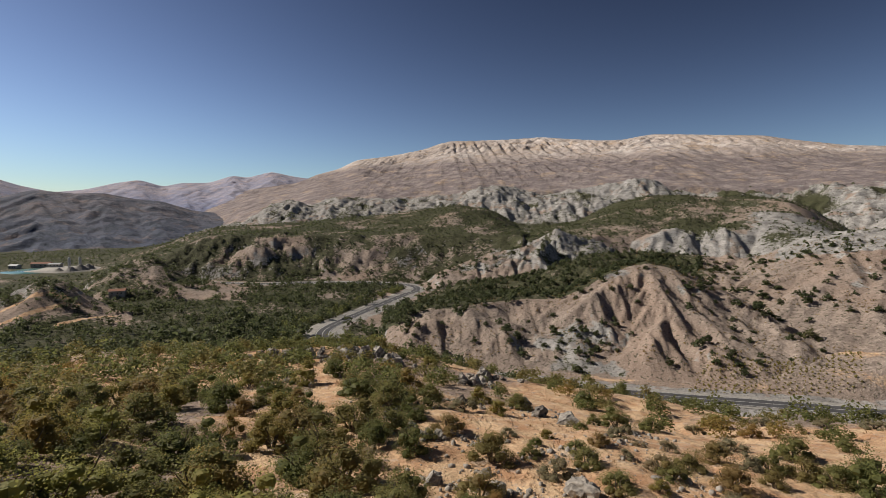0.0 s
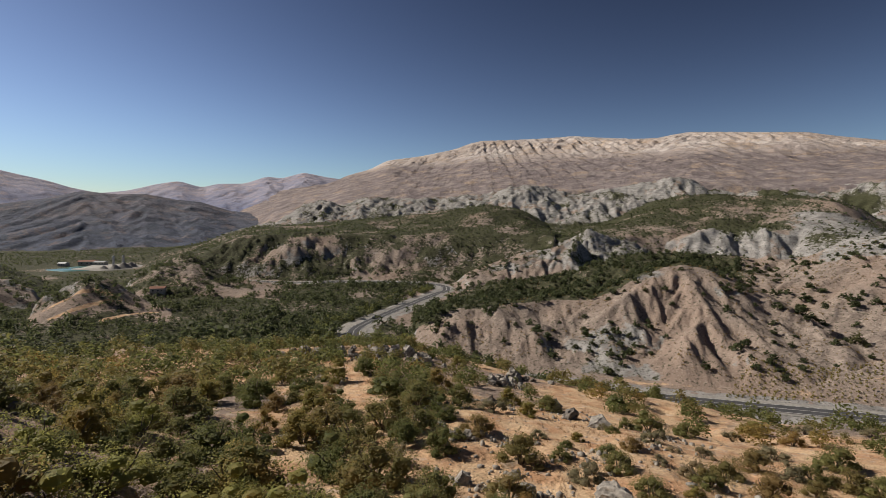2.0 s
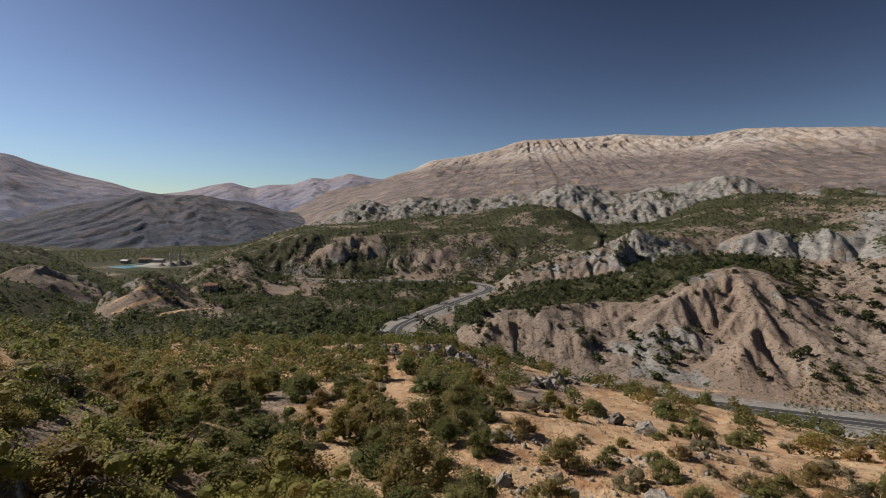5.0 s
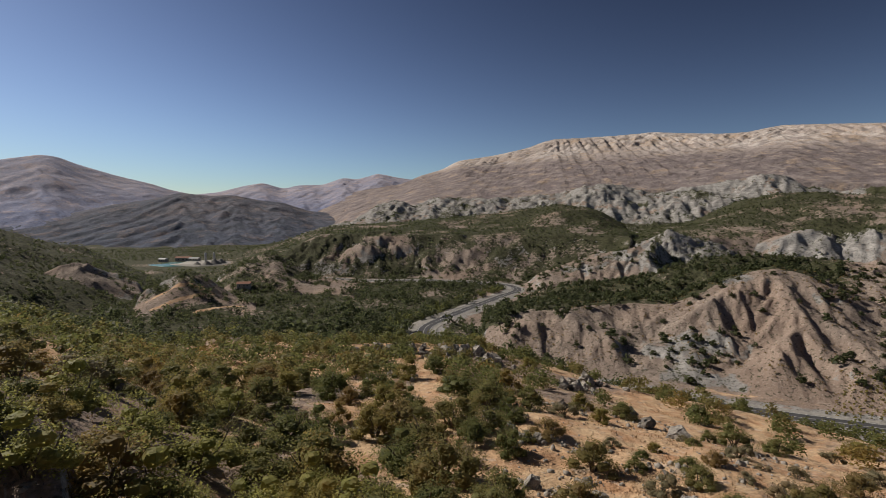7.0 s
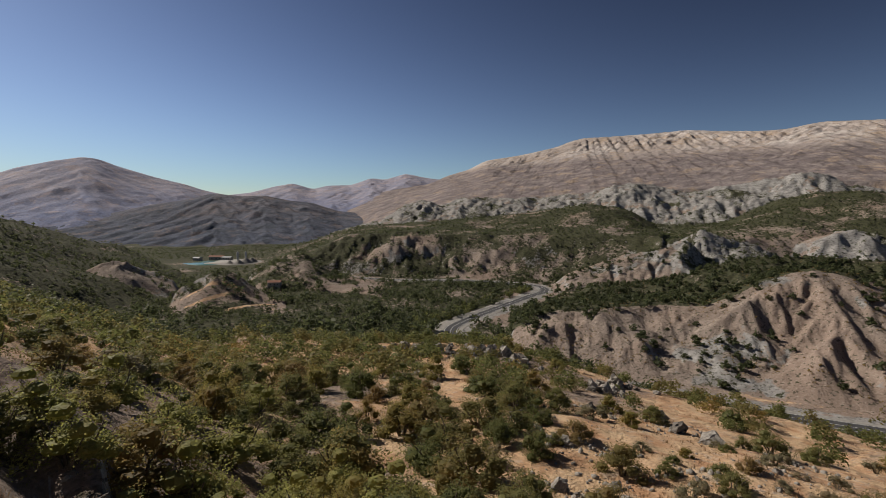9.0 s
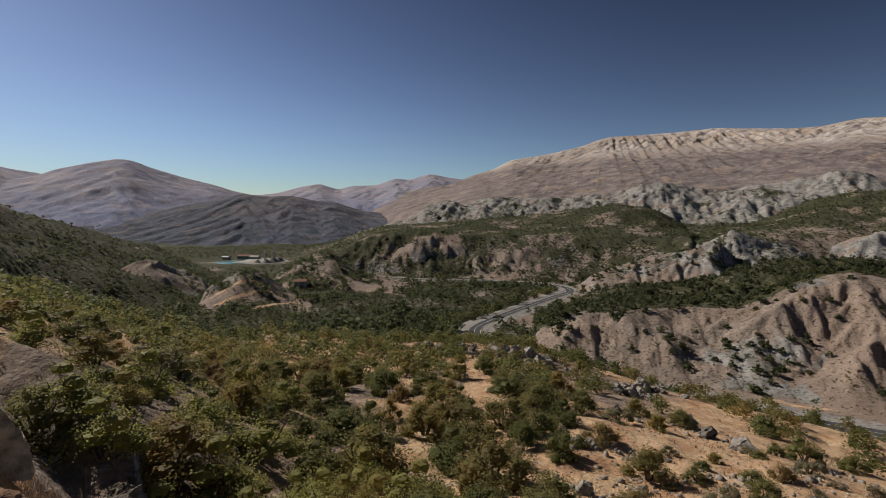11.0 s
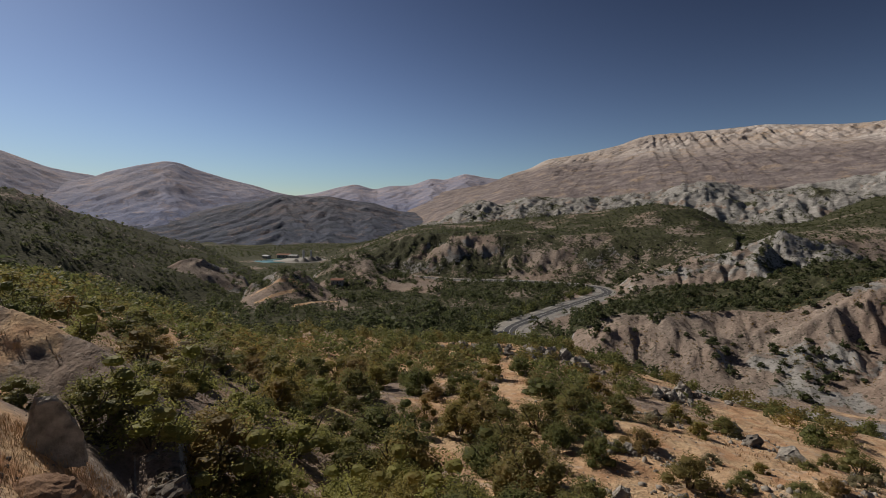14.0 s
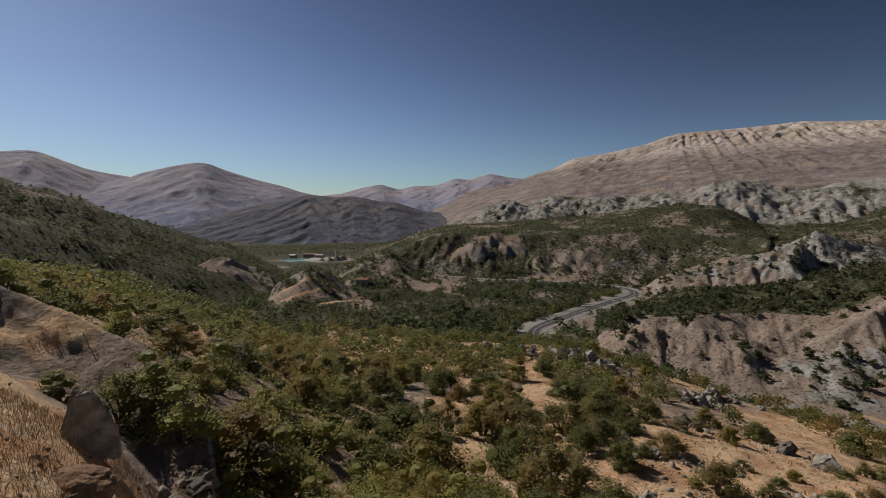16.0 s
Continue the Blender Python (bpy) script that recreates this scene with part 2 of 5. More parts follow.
def gullies(x, y, gx, gy, octaves=4, seed=0, branch=1.1):
    """Rain-cut gullies and spurs: waves laid across the slope (gx, gy), which fork as they shrink. About -1 to 1; one unit apart."""
    sx, sy = gy.copy(), -gx
    high, hx, hy = np.zeros_like(x), np.zeros_like(x), np.zeros_like(x)
    amp, freq = 0.55, 1.0
    for k in range(octaves):
        dx, dy = sx + branch * hy, sy - branch * hx
        size = np.sqrt(dx * dx + dy * dy) + 0.25
        dx, dy = dx / size, dy / size
        px, py = x * freq, y * freq
        ix, iy = np.floor(px).astype(np.int64), np.floor(py).astype(np.int64)
        fx, fy = px - ix, py - iy
        c, ex, ey, total = 0.0, 0.0, 0.0, 0.0
        for i in (-1, 0, 1, 2):
            for j in (-1, 0, 1, 2):
                qx = fx - i + 0.6 * lattice(ix + i, iy + j, seed + k)
                qy = fy - j + 0.6 * lattice(ix + i, iy + j, seed + k + 50)
                w = np.exp(-2.0 * (qx * qx + qy * qy))
                m = 6.283 * (qx * dx + qy * dy)
                sine = np.sin(m) * w
                c, ex, ey, total = c + np.cos(m) * w, ex - sine * dx, ey - sine * dy, total + w
        c, ex, ey = c / total, ex / total, ey / total
        crest = 1 - 2 * np.sqrt(np.clip(0.5 - 0.5 * c, 0, 1))  # sharp crests, worn troughs
        c = 0.25 * c + 0.75 * (crest + 0.25)
        high, hx, hy = high + amp * c, hx + amp * freq * ex, hy + amp * freq * ey
        amp, freq = amp * 0.56, freq * 2.0
    return high


def polar(az, r):
    return -math.sin(radians(az)) * r, math.cos(radians(az)) * r


def folds(x, y):
    """The large forms: height, and which form it is: ring number plus fraction on the near hillside, ten plus hill number plus fraction of its slope beyond."""
    r, az = np.hypot(x, y), np.degrees(np.arctan2(-x, y))
    swing = step(240, 420, r)
    az_w = az + swing * (0.55 * fbm(x / 60, y / 60, 3, 40) + 0.5 * step(700, 1000, r) * fbm(x / 170, y / 170, 2, 44))
    r_w = r * (1 + swing * (0.022 * fbm(x / 55, y / 55, 3, 50) + 0.03 * step(600, 900, r) * fbm(x / 150, y / 150, 2, 54)))
    rs = [np.interp(az_w, FINE, line[1]) for line in LINES]
    zs = [np.interp(az_w, FINE, line[2]) for line in LINES]
    z, where = np.array(zs[0]), np.zeros(np.shape(r))
    for k in range(len(rs) - 1):
        t = np.clip((r_w - rs[k]) / (rs[k + 1] - rs[k]), 0, 1)
        inside = r_w >= rs[k]
        z = np.where(inside, zs[k] + (zs[k + 1] - zs[k]) * (0.5 * t + 0.5 * t * t * (3 - 2 * t)), z)
        where = np.where(inside, k + t, where)
    z = z + step(330, 420, r) * 3.0 * fbm(x / 70, y / 70, 3, 82)
    close = r < 70
    if close.any():
        hollow = np.array([polar(a, rr - 7) for a, rr, _ in CRESTS["near_bank"]])
        z[close] = z[close] - 1.4 * np.exp(-(path_distance(x[close], y[close], hollow) / 3.0) ** 2)
    for k, name in enumerate(HILLS):
        run, foot, fall, swell = SLOPES[name]
        rc, zc = np.interp(az_w, FINE, CREST_LINES[k][0]), np.interp(az_w, FINE, CREST_LINES[k][1])
        run = run if run > 0 else np.maximum(rc + run, 20)
        t = 1 - (rc - r_w) / run
        low = np.minimum(foot, zc)
        front = low + (zc - low) * np.clip(t, 0, 1) ** swell - 0.6 * run * np.clip(-t, 0, 1)
        if name != "near_bank":
            front = front + np.minimum(0.26 * (zc - low), 8.0) * min(1.0, SLOPES[name][0] / 110 if SLOPES[name][0] > 0 else 1.0) * np.sin(np.pi * np.clip(t, 0, 1)) * fbm(x / (38 + run * 0.12), y / (38 + run * 0.12), 2, 140 + k)
        h = np.where(t < 1, front, zc - fall * (r_w - rc) - 0.0006 * np.clip(r_w - rc, 0, None) ** 2)
        higher = h > z
        z, where = np.where(higher, h, z), np.where(higher, 10 + k + np.clip(t, 0, 0.98), where)
    return z, where


def land(x, y):
    """Height of the ground, the form it belongs to, and the distance from the road."""
    x, y = np.asarray(x, float), np.asarray(y, float)
    r, az = np.hypot(x, y), np.degrees(np.arctan2(-x, y))
    z, where = folds(x, y)
    far = step(200, 330, r)
    hilly = step(9.5, 10, where)
    top = step(0.8, 0.98, where % 1) * hilly
    cut = np.zeros_like(z)
    wild = r > 200
    if wild.any():
        px, py, pr = x[wild], y[wild], r[wild]
        e = 5.0 + pr * 0.006
        gx, gy = (folds(px + e, py)[0] - z[wild]) / e, (folds(px, py + e)[0] - z[wild]) / e
        slope = np.hypot(gx, gy)
        k = 1.8 / (slope + 0.25)
        t = step(650, 800, pr)
        deep = np.zeros_like(px)
        for some, spacing, amount, seed, share in ((t < 1, 44, 11.5, 610, 1 - t), (t < 1, 15, 2.6, 630, 1 - t), (t > 0, 62, 14.0, 650, t), (t > 0, 24, 3.6, 670, t)):
            if some.any():
                deep[some] += share[some] * amount * gullies(px[some] / spacing, py[some] / spacing, (gx * k)[some], (gy * k)[some], 3 if spacing < 30 else 5, seed)
        soft = 1 - 0.75 * np.isin(where[wild].astype(int) - 10, SMOOTH) - 0.55 * np.isin(where[wild].astype(int) - 10, ROUND)
        soft = soft * (1 - 0.55 * (where[wild].astype(int) == 10 + HILLS.index("belted_hill")) * step(-28, -33, az[wild]))
        tall = np.clip(z[wild] / np.maximum(where[wild] % 1, 0.25) / 48, 0.25, 1)
        cut[wild] = soft * tall * (1 - 0.7 * top[wild]) * deep * step(0.04, 0.26, slope)
    z = z + far * cut
    z = z + far * hilly * (0.0017 * r * (ridged(x / (6 + r / 70), y / (6 + r / 70), 4, 88) - 0.4)) * (1 - 0.5 * np.isin(where.astype(int) - 10, SMOOTH))
    # crags in the upper slopes
    rocky = 0.9 * np.isin(where.astype(int) - 10, ROCKY)
    crag = step(0.62 - 0.5 * rocky, 0.80 - 0.4 * rocky, where % 1) * hilly * np.clip(0.3 + 1.6 * fbm(x / 45, y / 45, 2, 122) + rocky, 0, 1.3) * (1 - step(900, 1100, r) * (1 - rocky))
    z = z + far * crag * (4.0 + 0.003 * r) * (ridged(x / (9 + r / 90), y / (9 + r / 90), 4, 120, 0.65) - 0.45)
    close = 1 - step(90, 220, r)
    z = z + close * (1.1 * fbm(x / 17, y / 17, 3, 90) + 0.35 * fbm(x / 3.1, y / 3.1, 3, 95)) * step(4, 20, r)
    z = z + (1 - close) * (1 - far) * 1.5 * fbm(x / 25, y / 25, 4, 97)
    z = z + (where.astype(int) - 10 == HILLS.index("near_bank")) * 0.28 * (ridged(x / 2.0, y / 2.0, 4, 98) - 0.45)
    for kx, ky, wide, high in FLATS:
        z = z + (high - z) * np.exp(-(((x - kx) ** 2 + (y - ky) ** 2) / wide**2) ** 2)
    # the road bed
    d = path_distance(x, y, ROAD_COARSE)
    bed = (r > 190) & (r < 800)
    z = np.where(bed, z + (0.0 - z) * (1 - step(12, 34, d)), z)
    return z, where, d


ROCKY = [HILLS.index(n) for n in ("cliff", "grey_peak", "scarp", "grey_badland", "pale_badland")]
ROUND = [HILLS.index(n) for n in ("track_knoll", "brown_knoll", "small_mound")]
SMOOTH = [HILLS.index(n) for n in ("green_dome", "green_terrace", "dark_slope")]


def ground_at(x, y):
    return float(land(np.array([x]), np.array([y]))[0][0])
# ---- materials ----
class Nodes:
    """A short way to wire shader nodes."""

    def __init__(self, name):
        self.mat = bpy.data.materials.new(name)
        self.mat.use_nodes = True
        self.tree = self.mat.node_tree
        self.bsdf = self.tree.nodes["Principled BSDF"]
        self.out = self.tree.nodes["Material Output"]
        self.place = self.tree.nodes.new("ShaderNodeNewGeometry").outputs["Position"]

    def link(self, a, b):
        self.tree.links.new(a, b)

    def noise(self, scale, detail=4, rough=0.55, stretch=None, vector=None, kind="FBM"):
        vector = vector or self.place
        if stretch:
            m = self.tree.nodes.new("ShaderNodeMapping")
            m.inputs["Scale"].default_value = stretch
            self.link(vector, m.inputs["Vector"])
            vector = m.outputs[0]
        n = self.tree.nodes.new("ShaderNodeTexNoise")
        n.noise_type = kind
        n.inputs["Scale"].default_value, n.inputs["Detail"].default_value, n.inputs["Roughness"].default_value = scale, detail, rough
        self.link(vector, n.inputs["Vector"])
        return n.outputs["Fac"]

    def ramp(self, fac, *stops):
        r = self.tree.nodes.new("ShaderNodeValToRGB")
        e = r.color_ramp.elements
        while len(e) < len(stops):
            e.new(0.5)
        for el, (pos, col) in zip(e, stops):
            el.position = pos
            el.color = (col, col, col, 1) if isinstance(col, (int, float)) else (*col, 1)
        self.link(fac, r.inputs[0])
        return r.outputs[0]

    def mix(self, fac, a, b, blend="MIX"):
        m = self.tree.nodes.new("ShaderNodeMix")
        m.data_type, m.blend_type = "RGBA", blend
        for value, socket in ((fac, m.inputs[0]), (a, m.inputs[6]), (b, m.inputs[7])):
            if isinstance(value, (int, float)):
                socket.default_value = value
            elif isinstance(value, tuple):
                socket.default_value = (*value, 1)
            else:
                self.link(value, socket)
        return m.outputs[2]

    def math(self, op, a, b=0.0, clamp=True):
        m = self.tree.nodes.new("ShaderNodeMath")
        m.operation, m.use_clamp = op, clamp
        for value, socket in ((a, m.inputs[0]), (b, m.inputs[1])):
            if isinstance(value, (int, float)):
                socket.default_value = value
            else:
                self.link(value, socket)
        return m.outputs[0]

    def bump(self, height, distance, strength=1.0, normal=None):
        b = self.tree.nodes.new("ShaderNodeBump")
        b.inputs["Strength"].default_value, b.inputs["Distance"].default_value = strength, distance
        self.link(height, b.inputs["Height"])
        if normal:
            self.link(normal, b.inputs["Normal"])
        return b.outputs[0]

    def finish(self, color, rough=0.9, normal=None, specular=0.2):
        if isinstance(color, tuple):
            self.bsdf.inputs["Base Color"].default_value = (*color, 1)
        else:
            self.link(color, self.bsdf.inputs["Base Color"])
        if isinstance(rough, (int, float)):
            self.bsdf.inputs["Roughness"].default_value = rough
        else:
            self.link(rough, self.bsdf.inputs["Roughness"])
        self.bsdf.inputs["Specular IOR Level"].default_value = specular
        if normal:
            self.link(normal, self.bsdf.inputs["Normal"])
        return self.mat


def ground_material():
    n = Nodes("hillside_soil")
    zones = n.tree.nodes.new("ShaderNodeVertexColor")
    zones.layer_name = "zones"
    split = n.tree.nodes.new("ShaderNodeSeparateColor")
    n.link(zones.outputs["Color"], split.inputs[0])
    grey, green, gold = split.outputs
    big, mid, fine, grit = n.noise(0.012, 6), n.noise(0.09, 8, 0.65), n.noise(0.7, 6, 0.6), n.noise(5.0, 4)
    crag = n.noise(0.30, 8, 0.70)
    soil = n.mix(n.ramp(crag, (0.35, 0.0), (0.65, 1.0)), SOIL_DARK, SOIL_LIGHT)
    soil = n.mix(n.ramp(big, (0.44, 0.0), (0.60, 0.9)), soil, SOIL_RED)
    marl = n.mix(n.ramp(n.noise(0.06, 9, 0.72, (1, 1, 3)), (0.38, 0.0), (0.62, 1.0)), MARL_DARK, MARL_LIGHT)
    color = n.mix(n.ramp(n.math("ADD", grey, n.math("MULTIPLY", n.math("SUBTRACT", mid, 0.5, False), 1.3, False), False), (0.45, 0.0), (0.53, 1.0)), soil, marl)
    straw = n.mix(fine, STRAW_DARK, STRAW_LIGHT)
    straw = n.mix(n.ramp(n.noise(0.33, 5), (0.40, 0.0), (0.64, 0.85)), straw, STRAW_RED)
    color = n.mix(n.ramp(n.math("ADD", gold, n.math("MULTIPLY", n.math("SUBTRACT", fine, 0.5, False), 0.8, False), False), (0.36, 0.0), (0.64, 1.0)), color, straw)
    scrub = n.mix(n.ramp(n.noise(0.4, 4), (0.4, 0.0), (0.6, 1.0)), SCRUB_DARK, SCRUB_LIGHT)
    tufts = n.math("ADD", n.math("MULTIPLY", n.math("SUBTRACT", n.noise(0.24, 6, 0.75), 0.5, False), 2.6, False), n.math("SUBTRACT", green, 0.55, False), False)
    color = n.mix(n.ramp(n.math("ADD", tufts, 0.5, False), (0.47, 0.0), (0.54, 1.0)), color, scrub)
    specks = n.math("MULTIPLY", n.ramp(n.noise(0.55, 3, 0.6), (0.575, 0.0), (0.62, 1.0)), n.math("SUBTRACT", 1.0, gold))
    color = n.mix(n.math("MULTIPLY", specks, 0.75), color, SCRUB_DARK)
    chips = n.math("MULTIPLY", n.ramp(n.noise(0.9, 3, 0.65), (0.57, 0.0), (0.63, 1.0)), n.math("SUBTRACT", 1.0, green))
    color = n.mix(n.math("MULTIPLY", chips, 0.45), color, SOIL_PALE)
    color = n.mix(0.45, color, n.ramp(grit, (0.3, 0.25), (0.75, 0.85)), "OVERLAY")
    ribs = n.noise(0.045, 5, 0.62, (1, 1, 0.45), None, "RIDGED_MULTIFRACTAL")  # rain-cut ribs on bare ground
    bare = n.math("MULTIPLY", ribs, n.math("SUBTRACT", 1.0, n.math("MAXIMUM", gold, n.math("MULTIPLY", green, 0.8))))
    normal = n.bump(fine, 0.5, 0.8, n.bump(crag, 1.3, 0.8, n.bump(bare, 3.6, 0.9)))
    normal = n.bump(grit, 0.06, 0.6, normal)
    return n.finish(color, 0.95, normal, 0.1)


SOIL_DARK, SOIL_LIGHT, SOIL_RED = (0.155, 0.126, 0.109), (0.292, 0.240, 0.206), (0.245, 0.186, 0.152)
SOIL_PALE = (0.43, 0.375, 0.325)
MARL_DARK, MARL_LIGHT = (0.168, 0.163, 0.160), (0.325, 0.317, 0.308)
STRAW_DARK, STRAW_LIGHT, STRAW_RED = (0.42, 0.282, 0.168), (0.66, 0.490, 0.325), (0.40, 0.225, 0.128)
SCRUB_DARK, SCRUB_LIGHT = (0.034, 0.037, 0.021), (0.068, 0.068, 0.038)


def mountain_material(name, low, high, streak, foot, levels, ochre=(0.30, 0.225, 0.16), relief=1.0):
    """Bare rock that pales upwards from a browner, or on far ranges haze-blue, foot."""
    n = Nodes(name)
    broad, band, fine, grain = n.noise(0.0022, 6, 0.6), n.noise(0.007, 8, 0.70, (1, 1, 1.7)), n.noise(0.028, 8, 0.70), n.noise(0.10, 5, 0.7)
    split = n.tree.nodes.new("ShaderNodeSeparateXYZ")
    n.link(n.place, split.inputs[0])
    height = n.math("DIVIDE", n.math("SUBTRACT", split.outputs[2], levels[0], False), levels[1] - levels[0], False)
    height = n.math("ADD", height, n.math("MULTIPLY", n.math("SUBTRACT", band, 0.5, False), 1.6, False), False)
    color = n.mix(n.ramp(broad, (0.40, 0.0), (0.60, 1.0)), low, high)
    color = n.mix(n.ramp(band, (0.50, 0.0), (0.64, 0.6)), color, streak)
    color = n.mix(n.ramp(n.noise(0.004, 7, 0.7, (1, 1, 2.2)), (0.52, 0.0), (0.62, 0.8)), color, ochre)
    color = n.mix(n.ramp(height, (0.15, 1.0), (0.75, 0.0)), color, foot)
    color = n.mix(n.ramp(fine, (0.54, 0.0), (0.66, 0.45)), color, streak)
    color = n.mix(n.ramp(n.noise(0.014, 9, 0.75), (0.47, 0.0), (0.58, 0.75)), color, streak)
    color = n.mix(n.ramp(n.noise(0.011, 9, 0.75, (1.3, 1, 1)), (0.53, 0.0), (0.62, 0.7)), color, ochre)
    color = n.mix(0.5, color, n.ramp(grain, (0.3, 0.25), (0.7, 0.75)), "OVERLAY")
    ribs = n.noise(0.010, 7, 0.66, (1, 1, 0.5), None, "RIDGED_MULTIFRACTAL")
    return n.finish(color, 0.95, n.bump(grain, 5.0 * relief, 0.6, n.bump(fine, 9.0 * relief, 0.8, n.bump(ribs, 16.0 * relief, 0.9))), 0.05)


def leaf_material(name, dark, light, dry, dry_share):
    n = Nodes(name)
    info = n.tree.nodes.new("ShaderNodeObjectInfo").outputs["Random"]
    island = n.tree.nodes.new("ShaderNodeNewGeometry").outputs["Random Per Island"]
    color = n.mix(island, dark, light)
    color = n.mix(n.ramp(info, (1 - dry_share, 0.0), (1.0, 0.75)), color, dry)
    color = n.mix(n.ramp(n.noise(0.9, 3), (0.5, 0.0), (0.75, 0.55)), color, dry)
    n.finish(color, 0.6, None, 0.25)
    thin = n.tree.nodes.new("ShaderNodeBsdfTranslucent")
    n.link(color, thin.inputs["Color"])
    both = n.tree.nodes.new("ShaderNodeMixShader")
    both.inputs[0].default_value = 0.58
    n.link(n.bsdf.outputs[0], both.inputs[1])
    n.link(thin.outputs[0], both.inputs[2])
    n.link(both.outputs[0], n.out.inputs["Surface"])
    return n.mat


def plain(name, a, b, scale, rough=0.9, relief=0.0, specular=0.2):
    n = Nodes(name)
    f = n.noise(scale, 6, 0.6)
    color = n.mix(n.ramp(f, (0.3, 0.0), (0.7, 1.0)), a, b)
    return n.finish(color, rough, n.bump(n.noise(scale * 2.5, 6, 0.65), relief, 0.8) if relief else None, specular)


SOIL = ground_material()
ASPHALT = plain("worn_asphalt", (0.040, 0.041, 0.045), (0.075, 0.075, 0.080), 0.25, 0.75)
GRAVEL = plain("crushed_gravel", (0.17, 0.165, 0.155), (0.33, 0.315, 0.29), 0.5, 0.95, 0.1)
PAINT = plain("faded_road_paint", (0.50, 0.50, 0.48), (0.70, 0.70, 0.67), 0.8, 0.6)
ROCK = plain("weathered_limestone", (0.11, 0.103, 0.096), (0.40, 0.37, 0.33), 2.2, 0.92, 0.16)
ROCK_DARK = plain("dark_lichened_stone", (0.085, 0.078, 0.072), (0.20, 0.18, 0.16), 2.6, 0.95, 0.12)
LEAF_OLIVE = leaf_material("oak_leaves_olive", (0.128, 0.134, 0.048), (0.235, 0.228, 0.084), (0.26, 0.165, 0.070), 0.4)
LEAF_GREEN = leaf_material("oak_leaves_green", (0.100, 0.116, 0.040), (0.195, 0.206, 0.072), (0.21, 0.155, 0.06), 0.22)
LEAF_YELLOW = leaf_material("leaves_turning_yellow", (0.175, 0.164, 0.048), (0.30, 0.260, 0.08), (0.29, 0.165, 0.062), 0.45)
# lighter yellow-green copy of the oak leaves, with sunshine put into the colour
LEAF_SUNLIT = leaf_material("sunlit_yellow_green_leaves", (0.200, 0.205, 0.062), (0.33, 0.325, 0.105), (0.30, 0.21, 0.075), 0.3)
LEAF_GREY = leaf_material("grey_green_dry_leaves", (0.16, 0.148, 0.09), (0.30, 0.265, 0.16), (0.30, 0.22, 0.13), 0.4)
LEAF_WOOD = leaf_material("valley_wood_leaves", (0.048, 0.062, 0.030), (0.112, 0.130, 0.058), (0.14, 0.125, 0.06), 0.1)
BARK = plain("grey_bark", (0.07, 0.055, 0.042), (0.17, 0.14, 0.11), 6.0, 0.95)
DRY_GRASS = plain("dry_straw_grass", (0.30, 0.195, 0.105), (0.45, 0.31, 0.175), 1.2, 0.9)
WATER = plain("turquoise_pond_water", (0.10, 0.21, 0.21), (0.13, 0.25, 0.24), 0.02, 0.15, 0.0, 0.5)
CONCRETE = plain("pale_concrete", (0.38, 0.37, 0.35), (0.55, 0.54, 0.51), 0.3, 0.85)
# ---- building helpers ----
def part(name, data, material, parent, label=""):
    """Links a mesh, or a bmesh, as one object under a thing."""
    if isinstance(data, bmesh.types.BMesh):
        me = bpy.data.meshes.new(name)
        data.to_mesh(me)
        data.free()
        data = me
    if material and not data.materials:
        data.materials.append(material)
    ob = new(name, data)
    ob.parent = parent
    if label:
        ob["label"] = label
    return ob


def mesh_from(name, verts, faces, material=None, smooth=False):
    """A mesh from arrays; faces all have the same number of corners."""
    verts, faces = np.asarray(verts, np.float32), np.asarray(faces, np.int32)
    me = bpy.data.meshes.new(name)
    me.vertices.add(len(verts))
    me.vertices.foreach_set("co", verts.ravel())
    n, k = faces.shape
    me.loops.add(n * k)
    me.loops.foreach_set("vertex_index", faces.ravel())
    me.polygons.add(n)
    me.polygons.foreach_set("loop_start", np.arange(0, n * k, k, dtype=np.int32))
    me.polygons.foreach_set("loop_total", np.full(n, k, np.int32))
    if smooth:
        me.polygons.foreach_set("use_smooth", np.ones(n, bool))
    me.update(calc_edges=True)
    me.validate()
    if material:
        me.materials.append(material)
    return me


def grid_faces(rows, cols, closed=False):
    i, j = np.meshgrid(np.arange(rows - 1), np.arange(cols if closed else cols - 1), indexing="ij")
    k = (j + 1) % cols
    return np.stack([i * cols + j, i * cols + k, (i + 1) * cols + k, (i + 1) * cols + j], -1).reshape(-1, 4)


rng = np.random.default_rng(11)

# ---- the ground: one sheet from under the camera to the horizon ----
ring_az = np.concatenate([np.arange(-47, 67, 0.18), np.arange(67, 313, 4.1)])
rings = np.concatenate([[0.0], np.geomspace(1, 24, 22)[:-1], np.geomspace(24, 125, 150)[:-1], np.linspace(125, 230, 24)[:-1], np.arange(230, 700, 2.0),
                        np.arange(700, 1900, 5.0), np.geomspace(1900, 4900, 24)])


# shares of grey marl and green scrub on each hill
COVER = {
    "low_shoulder": (0.02, 0.14), "belted_hill": (0.08, 0.12), "bend_ridge": (0.35, 0.34), "grey_peak": (0.62, 0.36), "cliff": (0.72, 0.24), "green_dome": (0.45, 0.82),
    "pale_badland": (0.85, 0.22), "scarp": (0.30, 0.74), "green_terrace": (0.4, 0.86), "grey_badland": (0.80, 0.32), "track_knoll": (0.02, 0.22),
    "brown_knoll": (0.05, 0.48), "pink_spur": (0.10, 0.30), "dark_slope": (0.10, 1.05), "small_mound": (0.10, 0.15), "near_bank": (0.2, 0.0),
}


